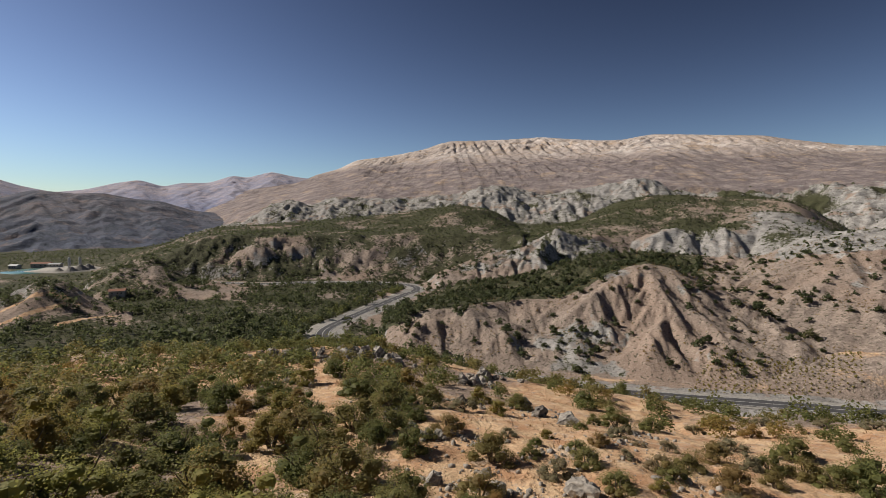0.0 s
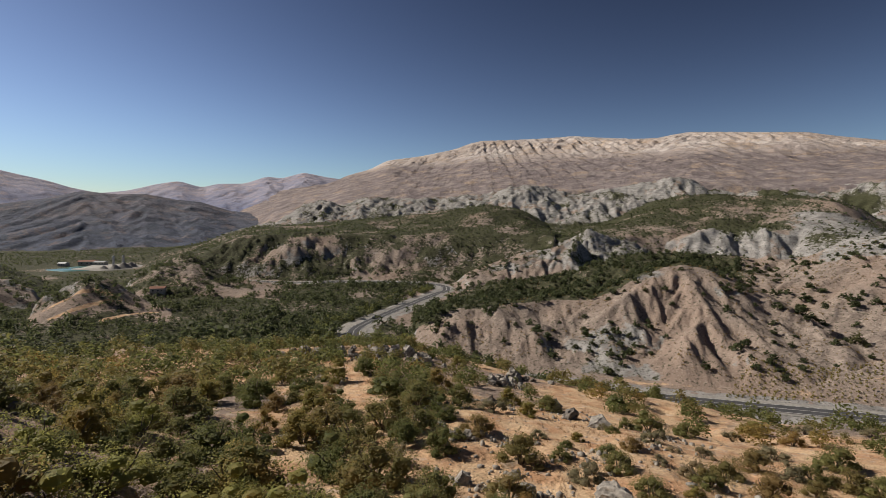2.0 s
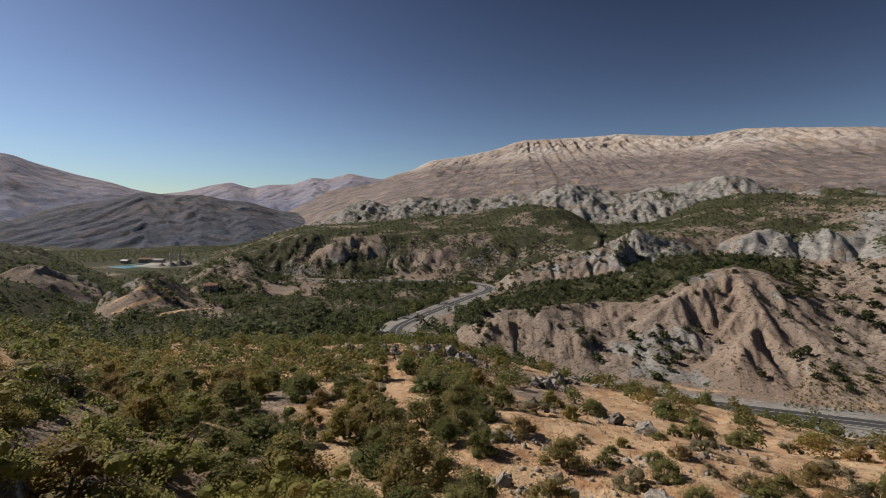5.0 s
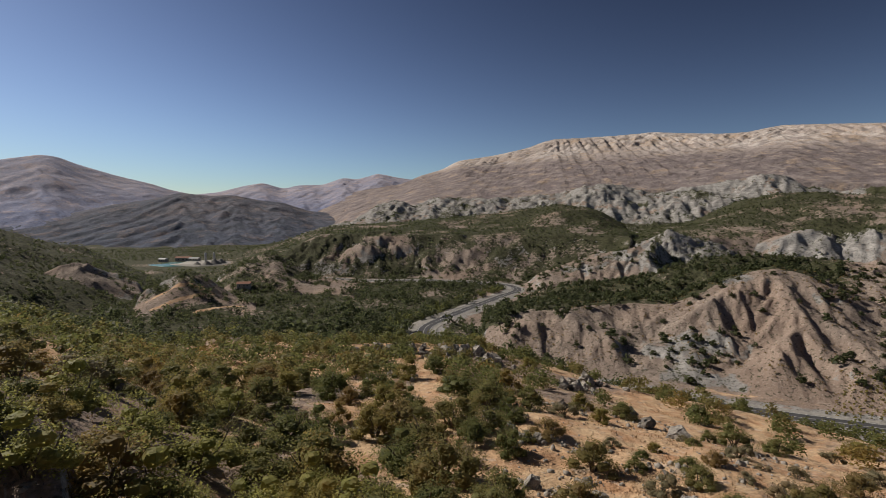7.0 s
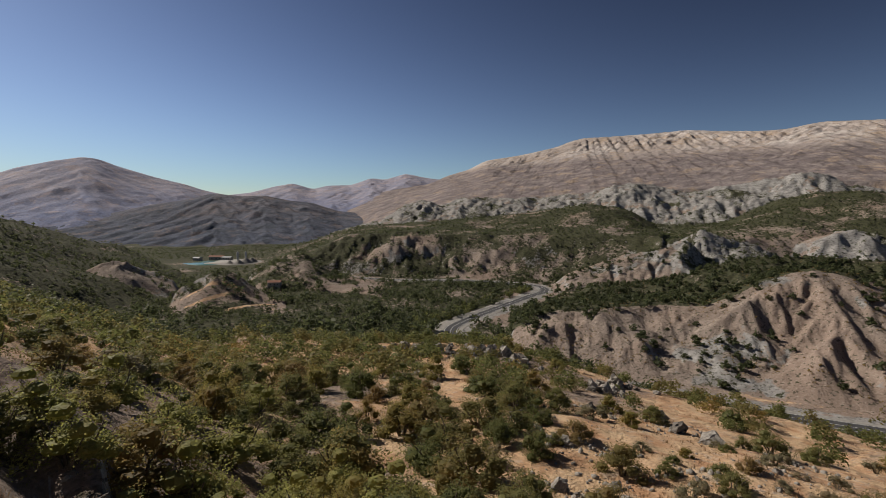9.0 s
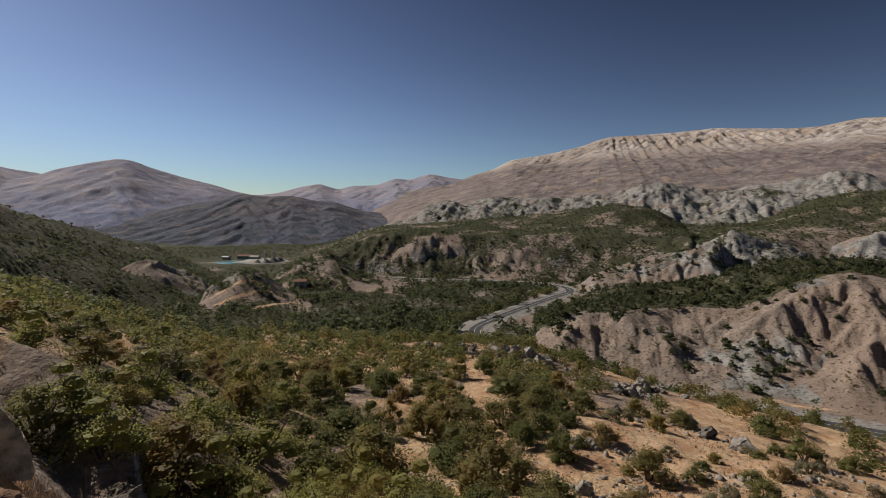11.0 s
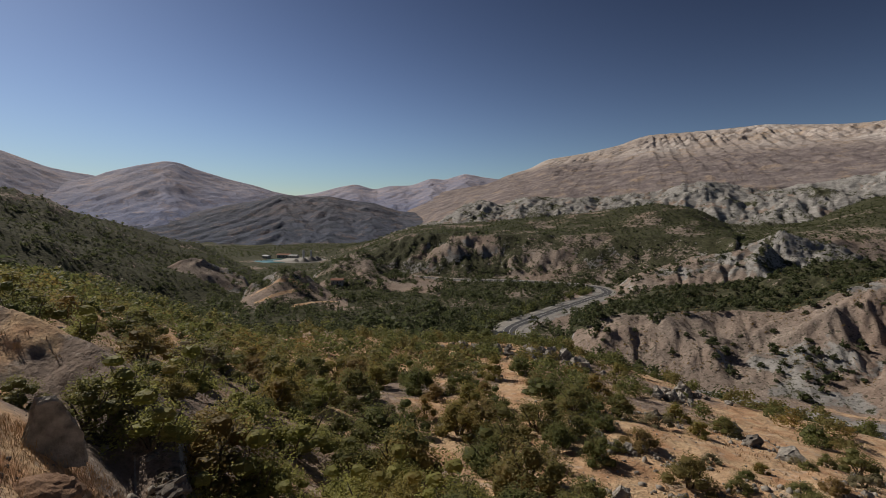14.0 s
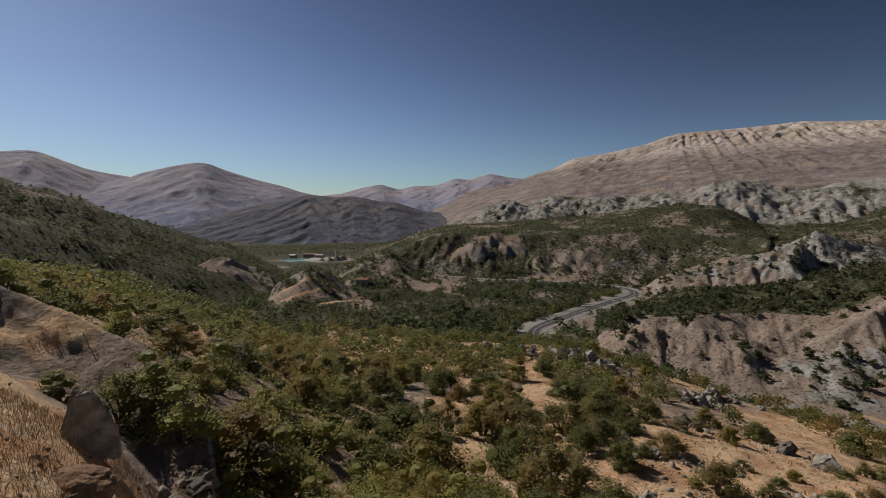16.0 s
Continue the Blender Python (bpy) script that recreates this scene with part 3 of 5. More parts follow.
def cover(x, y, where, d, steep):
    """Shares of grey marl, green scrub and dry straw on the ground."""
    r, az = np.hypot(x, y), np.degrees(np.arctan2(-x, y))
    n1, n2 = fbm(x / 60, y / 60, 4, 21), fbm(x / 22, y / 22, 4, 31)
    hill, t = where.astype(int) - 10, where % 1
    grey, green = np.zeros_like(r), np.zeros_like(r)
    for k, name in enumerate(HILLS):
        on = hill == k
        grey = np.where(on, COVER[name][0] + 0.35 * (steep - 0.5) + 0.7 * n1 + 0.5 * n2, grey)
        patchy = 0.35 if COVER[name][1] < 0.2 else 1.0
        green = np.where(on, COVER[name][1] + patchy * (0.75 * n1 + 0.5 * n2) - 0.35 * step(0.5, 1.0, steep), green)

    def on(name):
        return hill == HILLS.index(name)

    belt = on("belted_hill") * step(0.46, 0.58, t) * step(-29, -26, az) * step(4, 1, az) + on("low_shoulder") * step(0.955, 0.975, t) * step(-27, -25, az)
    green = np.maximum(green, belt * (0.95 + 0.4 * n2))
    green = green + 0.30 * on("low_shoulder") * step(-8, -3, az) * step(0.45, 0.7, t) * (0.5 + n1)
    green = green + 0.6 * on("track_knoll") * step(0.45, 0.2, t)
    grey = np.maximum(grey, on("belted_hill") * step(0.72, 0.85, t) * step(-31, -35, az) * (0.9 + 0.5 * n2))
    green = np.maximum(green, on("scarp") * (step(0.93, 0.97, t) + step(17, 24, az) * (0.5 + 0.9 * n1)))
    grey = np.maximum(grey, on("green_dome") * step(-28, -33, az) * step(0.75, 0.4, t) * (0.8 + 0.6 * n1))
    green = green - 0.6 * on("green_dome") * step(-28, -33, az) * step(0.7, 0.4, t)
    green = np.maximum(green, on("grey_badland") * step(0.38, 0.22, t) * (0.7 + 0.8 * n1))
    green = np.maximum(green, on("grey_badland") * step(-25, -28, az) * (0.55 + 1.2 * n1))
    floor = (hill < 0) * step(2.6, 3.0, where)
    green = np.maximum(green, floor * step(4, 11, az) * (0.85 + 0.3 * step(24, 30, az) + 1.0 * n1))
    green = np.maximum(green, floor * step(560, 620, r) * (0.9 - 0.4 * step(780, 860, r) + 0.8 * n1))
    green = np.maximum(green, (hill < 0) * step(2.0, 2.2, where) * (0.42 + 0.5 * step(7, 12, az) + 0.4 * n1) * (1 - floor))
    gold = (1 - step(1.9, 2.5, where)) * np.clip(0.72 + 0.14 * step(2, -10, az) + 0.8 * n2, 0, 1)
    gold = np.maximum(gold, floor * step(10, 2, az) * np.clip(0.30 + 0.6 * n2, 0, 1))
    gold = np.maximum(gold, (r < 700) * step(40, 48, az) * step(2.0, 2.2, where) * np.clip(1.6 * n2 - 0.25, 0, 1))
    gold = np.maximum(gold, (hill >= 0) * np.clip(1.5 * n2 - 0.45, 0, 0.6) * (1 - np.clip(grey, 0, 1)))
    gold = np.maximum(gold, 0.9 * step(2.6, 1.4, path_distance(x, y, SAND_PATH)))
    bank = step(4.2, 2.6, path_distance(x, y, BARE_BANK))
    thin = np.clip(0.05 + 1.2 * fbm(x / 3.0, y / 3.0, 3, 33), 0, 0.7)
    gold, green, grey = gold * (1 - bank) + thin * bank, green * (1 - bank), np.maximum(grey, 0.3 * bank)
    for line in TRACKS:
        worn = 0.85 * step(3.2, 1.8, path_distance(x, y, line))
        gold, green, grey = np.maximum(gold, 0.9 * worn), green * (1 - worn), grey * (1 - worn)
    layby = step(20, 14, d) * (hill < 0) * step(2.8, 3.0, where)
    layby = np.maximum(layby, step(36, 26, d) * step(262, 255, r) * step(6, 2, az) * (0.9 + 0.8 * n2))
    gold = gold * (1 - 0.7 * np.clip(layby, 0, 1))
    return np.clip(np.maximum(grey, 0.6 * layby), 0, 1), np.clip(green, 0, 1) * step(9, 18, d), np.clip(gold, 0, 1)


# pale dirt tracks that wind over the far knoll
TRACKS = [np.array([polar(41.2, 522), polar(39.5, 526), polar(37.5, 526), polar(35.8, 521)]),
          np.array([polar(41.4, 492), polar(39.5, 503), polar(37.5, 512), polar(35.8, 521)]), np.array([polar(37.5, 480), polar(35.5, 490), polar(33.0, 500)])]
SAND_PATH = np.array([(-22, 86), (-19.9, 79), (-16.1, 67.9), (-11.6, 52.7), (-9.8, 48), (-7.2, 43.4)])
BARE_BANK = np.array([polar(a, r - 3) for a, r, _ in CRESTS["near_bank"]])
R, A = np.meshgrid(rings, np.radians(ring_az), indexing="ij")
GX, GY = -np.sin(A) * R, np.cos(A) * R
GZ, GW, GD = land(GX, GY)
dz = np.gradient(GZ, axis=0) / np.gradient(R, axis=0)
dt = np.gradient(GZ, axis=1) / (np.gradient(A, axis=1) * np.maximum(R, 0.5))
GS = np.hypot(dz, np.clip(dt, -3, 3))
ground_mesh = mesh_from("ground", np.stack([GX, GY, GZ], -1).reshape(-1, 3), grid_faces(len(rings), len(ring_az), True)[:, ::-1], SOIL, True)
zones = np.ones((GX.size, 4), np.float32)
for i, share in enumerate(cover(GX, GY, GW, GD, GS)):
    zones[:, i] = share.ravel()
ground_mesh.color_attributes.new("zones", "FLOAT_COLOR", "POINT").data.foreach_set("color", zones.ravel())
ground = tagged(new("ground", ground_mesh), "eroded brown and grey hillsides with dry grass and scrub", "ground", kind="structure")

# ---- far mountains ----
def mountain(name, label, crest_az, crest_el, crest_r, base_r, base_z, material, seed, rough=0.17, bulge=1.35, spacing=220, steps=100, ribs=0.4, back=0.10, crags=1.0, fine=0.18):
    az = np.arange(crest_az[0], crest_az[-1] + 0.01, fine)
    s = np.concatenate([np.linspace(0, 1, steps), np.linspace(1.03, 1.0 + back, 5)])
    el = np.interp(az, crest_az, crest_el)
    k = np.exp(-0.5 * (np.arange(-12, 13) * fine / 0.35) ** 2)
    el = np.convolve(np.pad(el, 12, mode="edge"), k / k.sum(), mode="valid")
    S, AZ = np.meshgrid(s, az, indexing="ij")
    if not isinstance(base_z, (int, float)):
        base_z = np.interp(az, base_z[0], base_z[1])
    top = EYE + crest_r * np.tan(np.radians(el)) - base_z
    r = base_r + (crest_r - base_r) * S
    x, y = -np.sin(np.radians(AZ)) * r, np.cos(np.radians(AZ)) * r
    rise = np.clip(S, 0, 1) ** bulge - 4.0 * np.clip(S - 1, 0, 1)
    inner = np.clip(np.sin(np.pi * np.clip(S, 0, 1)), 0, 1) ** 0.6
    base = base_z + top[None, :] * rise + 0.16 * crags * top[None, :] * fbm(x / 700, y / 700, 3, seed) * inner
    gr, gt = np.gradient(base, axis=0) / np.gradient(r, axis=0), np.gradient(base, axis=1) / (np.radians(fine) * r)
    a = np.radians(AZ)
    gx, gy = -np.sin(a) * gr - np.cos(a) * gt, np.cos(a) * gr - np.sin(a) * gt
    k = 1.6 / (np.hypot(gx, gy) + 0.12)
    deep = rough * np.clip(top[None, :], 60, 600)
    deep = deep * (0.7 + ribs * step(0.6, 0.85, S))
    z = base + deep * gullies(x / spacing, y / spacing, gx * k, gy * k, 6, seed + 9) * np.clip(inner, 0.06, 1)
    z = z + (0.4 * deep + 0.035 * top[None, :]) * crags * (ridged(x / 260, y / 260, 6, seed + 30, 0.6) - 0.4) * np.clip(inner, 0.15, 1)
    x, y, z = np.vstack([x[:1], x]), np.vstack([y[:1], y]), np.vstack([z[:1] * 0 - 90, z])
    me = mesh_from(name, np.stack([x, y, z], -1).reshape(-1, 3), grid_faces(len(s) + 1, len(az))[:, ::-1], material, True)
    return tagged(new(name, me), label, "mountain", kind="structure")


PALE_ROCK = mountain_material("pale_limestone_plateau", (0.37, 0.318, 0.288), (0.50, 0.455, 0.43), (0.28, 0.242, 0.230), (0.165, 0.140, 0.142), (320, 470), (0.35, 0.270, 0.205))
# distance haze is put into these mauve-blue base colours, bluest at the foot
HAZE_BLUE_ROCK = mountain_material("haze_tinted_range_rock", (0.240, 0.240, 0.310), (0.33, 0.308, 0.350), (0.195, 0.205, 0.282), (0.165, 0.190, 0.295), (60, 330), (0.34, 0.285, 0.290), 0.9)
# scrubby dark rock; the blue in its base colours stands in for haze
HAZE_DARK_ROCK = mountain_material("haze_tinted_scrubby_mountain", (0.092, 0.100, 0.132), (0.142, 0.134, 0.155), (0.062, 0.072, 0.092), (0.084, 0.096, 0.132), (0, 180), (0.175, 0.145, 0.142), 1.0)
# the plateau rises from behind the grey badlands
PLATEAU_FOOT = (FINE, np.convolve(np.pad(CREST_LINES[HILLS.index("grey_badland")][1], 12, mode="edge"), np.ones(25) / 25, "valid") - 10 - 60 * step(14, 26, FINE))
mountain("mountain_plateau", "pale limestone plateau mountain with bare eroded slopes", [-52, -40.8, -38.2, -36.2, -34.1, -31.9, -29.5, -24.6, -21.9, -19.2, -16.9, -13.4, -11, -7.3, -4.2, -1, 0.2, 2.1, 5.3, 6.5, 9.6, 11.4, 13.9, 15.1, 16.2, 20, 27, 34],
         [5.2, 5.85, 6.13, 6.54, 6.97, 7.52, 7.75, 8.17, 8.34, 7.92, 7.96, 8.28, 8.54, 8.39, 8.32, 8.28, 8.04, 7.37, 6.74, 6.54, 6.13, 5.19, 4.48, 3.92, 3.54, 3, 1.2, -1.5], 3700, 1735, PLATEAU_FOOT, PALE_ROCK, 200, 0.026, 1.0, 75, 130, 2.6, 0.10, 0.5, 0.13)
mountain("mountain_range", "distant brown mountain range coloured blue-grey for haze", [2, 10, 13.9, 16.2, 18.5, 20.8, 22.4, 24.5, 27.1, 28.6, 30.7, 32.8, 35, 37.1, 45, 50],
         [3, 3.6, 4, 4.26, 4.74, 4.04, 4.23, 3.42, 3.36, 2.93, 3.57, 3.13, 2.49, 2.23, 2, 1], 4550, 2000, -60, HAZE_BLUE_ROCK, 230, 0.07, 1.0, 190, 80, 0.2, 0.10, 0.6)
mountain("mountain_peak", "bare mountain peak above the valley, coloured blue-grey for haze", [24, 30, 37.6, 39.4, 41.1, 44, 45.1, 46.7, 48.2, 49.5, 50.5, 51.8, 54.2, 55.4, 60, 66, 72],
         [-1.2, 0.6, 2.29, 2.64, 3.22, 3.93, 4.26, 4.73, 5.35, 5.47, 5.2, 4.93, 4.23, 3.65, 2.6, 0.5, -1.5], 4000, 1900, -60, HAZE_BLUE_ROCK, 260, 0.065, 1.1, 200, 80, 0.2, 0.10, 0.6)
mountain("mountain_shoulder", "bare mountain shoulder coloured blue-grey for haze", [42, 50, 53.8, 55.4, 57.2, 58.7, 60.7, 61.9, 62.8, 64.5, 70, 84, 90],
         [0.5, 2.5, 3.38, 3.86, 4.1, 4.44, 5.23, 5.73, 5.8, 5.53, 5, 3, 1], 4450, 2200, -60, HAZE_BLUE_ROCK, 290, 0.065, 1.1, 200, 80, 0.2, 0.10, 0.6)
mountain("mountain_foothill", "dark scrub covered foothill above the valley, tinted blue for haze", [12, 16, 20, 23, 26, 28.8, 31, 33.5, 36, 38.6, 41, 44, 48, 54, 64], [-1.2, -0.4, -0.2, 0.3, 0.6, 1.5, 1.7, 2.2, 2.1, 2.4, 1.7, 1.2, 0.2, -0.6, -1.5], 2700, 1250, -60, HAZE_DARK_ROCK, 320, 0.11, 0.9, 115, 120, 0.3, 0.10, 0.8)

# ---- road along the valley ----
def ribbon(name, path, inner, outer, lift, material, label="", parent=None, kind=""):
    """A strip of even width along a path, between two offsets from its middle, resting just over the ground."""
    d = np.gradient(path, axis=0)
    d /= np.linalg.norm(d, axis=1)[:, None]
    side = np.stack([d[:, 1], -d[:, 0]], -1)
    cols = max(2, int(abs(outer - inner) / 3) + 1)
    rows = []
    for o in np.linspace(inner, outer, cols):
        p = path + side * o
        rows.append(np.stack([p[:, 0], p[:, 1], np.full(len(p), lift)], -1))
    verts = np.stack(rows, 1).reshape(-1, 3)
    me = mesh_from(name, verts, grid_faces(len(path), cols)[:, ::-1], material)
    ob = new(name, me)
    ob.parent = parent
    if label:
        tagged(ob, label, "road", kind=kind)
    return ob


verge = ribbon("road_verge", ROAD_PATH, -7.5, 9.0, 0.25, GRAVEL, "grey gravel verge beside the asphalt road", kind="structure")
layby = ribbon("road_layby", ROAD_PATH[108:152], -15.0, -7.5, 0.22, GRAVEL, "pale gravel layby on the bend of the road", kind="structure")
road = ribbon("road", ROAD_PATH, -5.2, 5.2, 0.42, ASPHALT, "worn two-lane asphalt road through the valley", kind="structure")
for o in (-4.6, 4.6):
    ribbon("edge_line", ROAD_PATH, o - 0.14, o + 0.14, 0.47, PAINT, parent=road)
ribbon("centre_line", ROAD_PATH, -0.12, 0.12, 0.47, PAINT, parent=road)
# ---- shrubs and trees ----
def leaf_cloud(count, lobes, spread, size, seed, top=0.8, low=0.1, core=True, ruffle=0.85, plump=1.0):
    """Quads for a crown: small leaf sprays on a heap of uneven lobes. Unit crown: about 1 across and 1 high."""
    g = np.random.default_rng(seed)
    a, q = g.random(lobes) * 6.283, np.sqrt(g.random(lobes)) * spread
    h = low + (top - low) * (1 - (q / spread) ** 1.6) * (0.55 + 0.45 * g.random(lobes)) + 0.06
    h[: lobes // 2] *= 0.6
    centres = np.stack([q * np.cos(a), q * np.sin(a), h], -1)
    radii = (0.12 + 0.09 * g.random(lobes)) * plump
    pick = g.integers(0, lobes, count)
    d = g.normal(size=(count, 3))
    d /= np.linalg.norm(d, axis=1)[:, None]
    d[:, 2] = np.abs(d[:, 2]) * np.where(g.random(count) < 0.8, 1, -1)
    p = centres[pick] + d * (radii[pick] * (0.55 + 0.65 * g.random(count) ** 0.7))[:, None]
    p[:, 2] = np.clip(p[:, 2], 0.02, None)
    n = d + g.normal(0, ruffle, (count, 3))
    n /= np.linalg.norm(n, axis=1)[:, None]
    t = np.cross(n, g.normal(size=(count, 3)))
    t /= np.linalg.norm(t, axis=1)[:, None]
    b = np.cross(n, t)
    s = size * (0.6 + 0.8 * g.random(count))[:, None]
    verts = np.stack([p - t * s, p - b * s * 0.6, p + t * s, p + b * s * 0.6], 1).reshape(-1, 3)
    if core:
        # dense inner twigs and leaves close each lobe
        u = np.array([(-1, -1), (0, -1), (0, 0), (-1, 0)], float)
        quads = np.concatenate([u + (i, j) for i in (0, 1) for j in (0, 1)])
        faces = []
        for axis in range(3):
            for sign in (-1, 1):
                cube = np.insert(quads, axis, sign, axis=1)
                faces.append(cube / np.linalg.norm(cube, axis=1)[:, None])
        ball = np.concatenate(faces)
        ball = ball * (0.80 + 0.15 * np.sin(ball[:, :1] * 5 + ball[:, 1:2] * 7) + 0.10 * np.cos(ball[:, 2:] * 9))
        big = np.argsort(-radii)[:12]
        inner = (ball[None] * (0.6 * radii[big])[:, None, None] + centres[big, None]).reshape(-1, 3)
        inner[:, 2] = np.clip(inner[:, 2], 0.0, None)
        verts = np.concatenate([verts, inner])
    return verts, np.arange(len(verts)).reshape(-1, 4)


def limbs(seed, count=5, height=0.62, thick=0.028):
    """Tapered stems that fork out of the ground."""
    g = np.random.default_rng(seed)
    bm = bmesh.new()
    for k in range(count):
        a, reach = g.random() * 6.283, 0.10 + 0.24 * g.random()
        points = [Vector((0.02 * math.cos(a), 0.02 * math.sin(a), -0.06))]
        for s in (0.35, 0.7, 1.0):
            points.append(Vector((reach * s * math.cos(a + 0.5 * s) + g.normal() * 0.015, reach * s * math.sin(a + 0.5 * s) + g.normal() * 0.015, height * s * (0.75 + 0.25 * g.random()))))
        last = None
        for i, p in enumerate(points):
            w = thick * (1 - 0.27 * i)
            ring = [bm.verts.new(p + Vector((w * math.cos(q * 2.094), w * math.sin(q * 2.094), 0))) for q in range(3)]
            if last:
                for q in range(3):
                    bm.faces.new((last[q], last[(q + 1) % 3], ring[(q + 1) % 3], ring[q]))
            last = ring
        bm.faces.new(last)
    return bm


def shrub_kind(name, label, category, group, leaf, seed, count, size, spread=0.38, lobes=22, top=0.80, low=0.04, stems=5):
    """One shrub, a unit across, the pattern for its copies."""
    thing = new(name)
    v, f = leaf_cloud(count, lobes, spread, size, seed, top, low, True, 0.65, 1.1)
    part("crown", mesh_from("crown", v, f, leaf), None, thing)
    part("trunk", limbs(seed, stems, top * 0.8), BARK, thing)
    return tagged(thing, label, category, group)


NEAR = "bushes on the near hillside"
OLIVE = [shrub_kind("oak_bush", "rounded olive green oak bush on dry ground", "bush", NEAR, LEAF_OLIVE, 300 + s, 2500, 0.0172) for s in range(3)]
GREEN = [shrub_kind("oak_bush", "dense dark green oak bush on dry ground", "bush", NEAR, LEAF_GREEN, 310 + s, 2500, 0.0172, 0.36, 24, 0.86) for s in range(3)]
YELLOW = [shrub_kind("oak_bush", "leafy bush turning yellow on dry ground", "bush", NEAR, LEAF_YELLOW, 320 + s, 2400, 0.0172) for s in range(2)]
SUNLIT = [shrub_kind("oak_bush", "leafy yellow-green oak bush, leaf colour lightened as if sunlit", "bush", NEAR, LEAF_SUNLIT, 340 + s, 2500, 0.0172, 0.38, 24, 0.82) for s in range(2)]
GREY = [shrub_kind("thorn_bush", "sparse grey-green thorny bush on dry grass", "bush", NEAR, LEAF_GREY, 330 + s, 1300, 0.018, 0.40, 14, 0.6) for s in range(2)]
used = set()


def plant(kind, x, y, width, height, sink=0.05):
    """Sets a shrub on the ground: the pattern first, then copies of it."""
    m = pose(x, y, ground_at(x, y) - sink, 0, 0, rng.random() * 360) @ Matrix.Diagonal((width, width, height, 1))
    ob = copy_thing(kind, pose(0, 0, 0)) if kind in used else kind
    used.add(kind)
    ob.matrix_basis = m
    return ob


def choose(kinds):
    return kinds[int(rng.random() * len(kinds))]


def scatter(n, az_range, r_range, keep, apart, seed):
    """Random places in a sector, at least a distance apart."""
    g = np.random.default_rng(seed)
    az = np.radians(g.uniform(*az_range, n))
    r = np.sqrt(g.uniform(r_range[0] ** 2, r_range[1] ** 2, n))
    x, y = -np.sin(az) * r, np.cos(az) * r
    ok = g.random(n) < keep(x, y)
    cells, out = {}, []
    for px, py in zip(x[ok], y[ok]):
        i, j = int(px // apart), int(py // apart)
        if all((px - qx) ** 2 + (py - qy) ** 2 > apart**2 for u in (-1, 0, 1) for v in (-1, 0, 1) for qx, qy in cells.get((i + u, j + v), ())):
            cells.setdefault((i, j), []).append((px, py))
            out.append((px, py))
    return np.array(out)


def thicket(name, label, places, widths, heights, leaf, count, size, seed, lobes=7, spread=0.34, top=0.8, low=0.1, category="trees"):
    """Many shrubs or trees too many to count, as one mesh."""
    g = np.random.default_rng(seed)
    patterns = [leaf_cloud(count, lobes, spread, size, seed + k, top, low, False, 0.5, 1.3)[0] for k in range(6)]
    n = len(places)
    z = land(places[:, 0], places[:, 1])[0]
    a, which = g.random(n) * 6.283, g.integers(0, 6, n)
    v = np.stack(patterns)[which]
    c, s = np.cos(a)[:, None], np.sin(a)[:, None]
    w, h = widths[:, None], heights[:, None]
    x = (v[:, :, 0] * c - v[:, :, 1] * s) * w + places[:, :1]
    y = (v[:, :, 0] * s + v[:, :, 1] * c) * w + places[:, 1:]
    verts = np.stack([x, y, v[:, :, 2] * h + z[:, None] - 0.1], -1).reshape(-1, 3)
    me = mesh_from(name, verts, np.arange(len(verts)).reshape(-1, 4), leaf)
    return tagged(new(name, me), label, category, kind="stuff")


ROCK_LINE = np.array([(-36, 88), (-30, 88.5), (-24, 86), (-18, 85), (-13, 87), (-9, 86.5), (-3, 85)])


def bush_share(x, y):
    r, az = np.hypot(x, y), np.degrees(np.arctan2(-x, y))
    n = fbm(x / 9, y / 9, 3, 400)
    share = np.clip(0.08 + 0.84 * step(-3, 8, az) + 1.2 * n * step(-6, 6, az) + 0.35 * step(8, 16, az) * step(45, 34, r), 0.02, 1) * (1 - step(53, 58, az) * step(44, 26, r)) * step(14, 19, r)
    return share * step(1.8, 3.2, path_distance(x, y, SAND_PATH)) * step(4.0, 6.0, path_distance(x, y, BARE_BANK)) * step(2.4, 4.2, path_distance(x, y, ROCK_LINE))


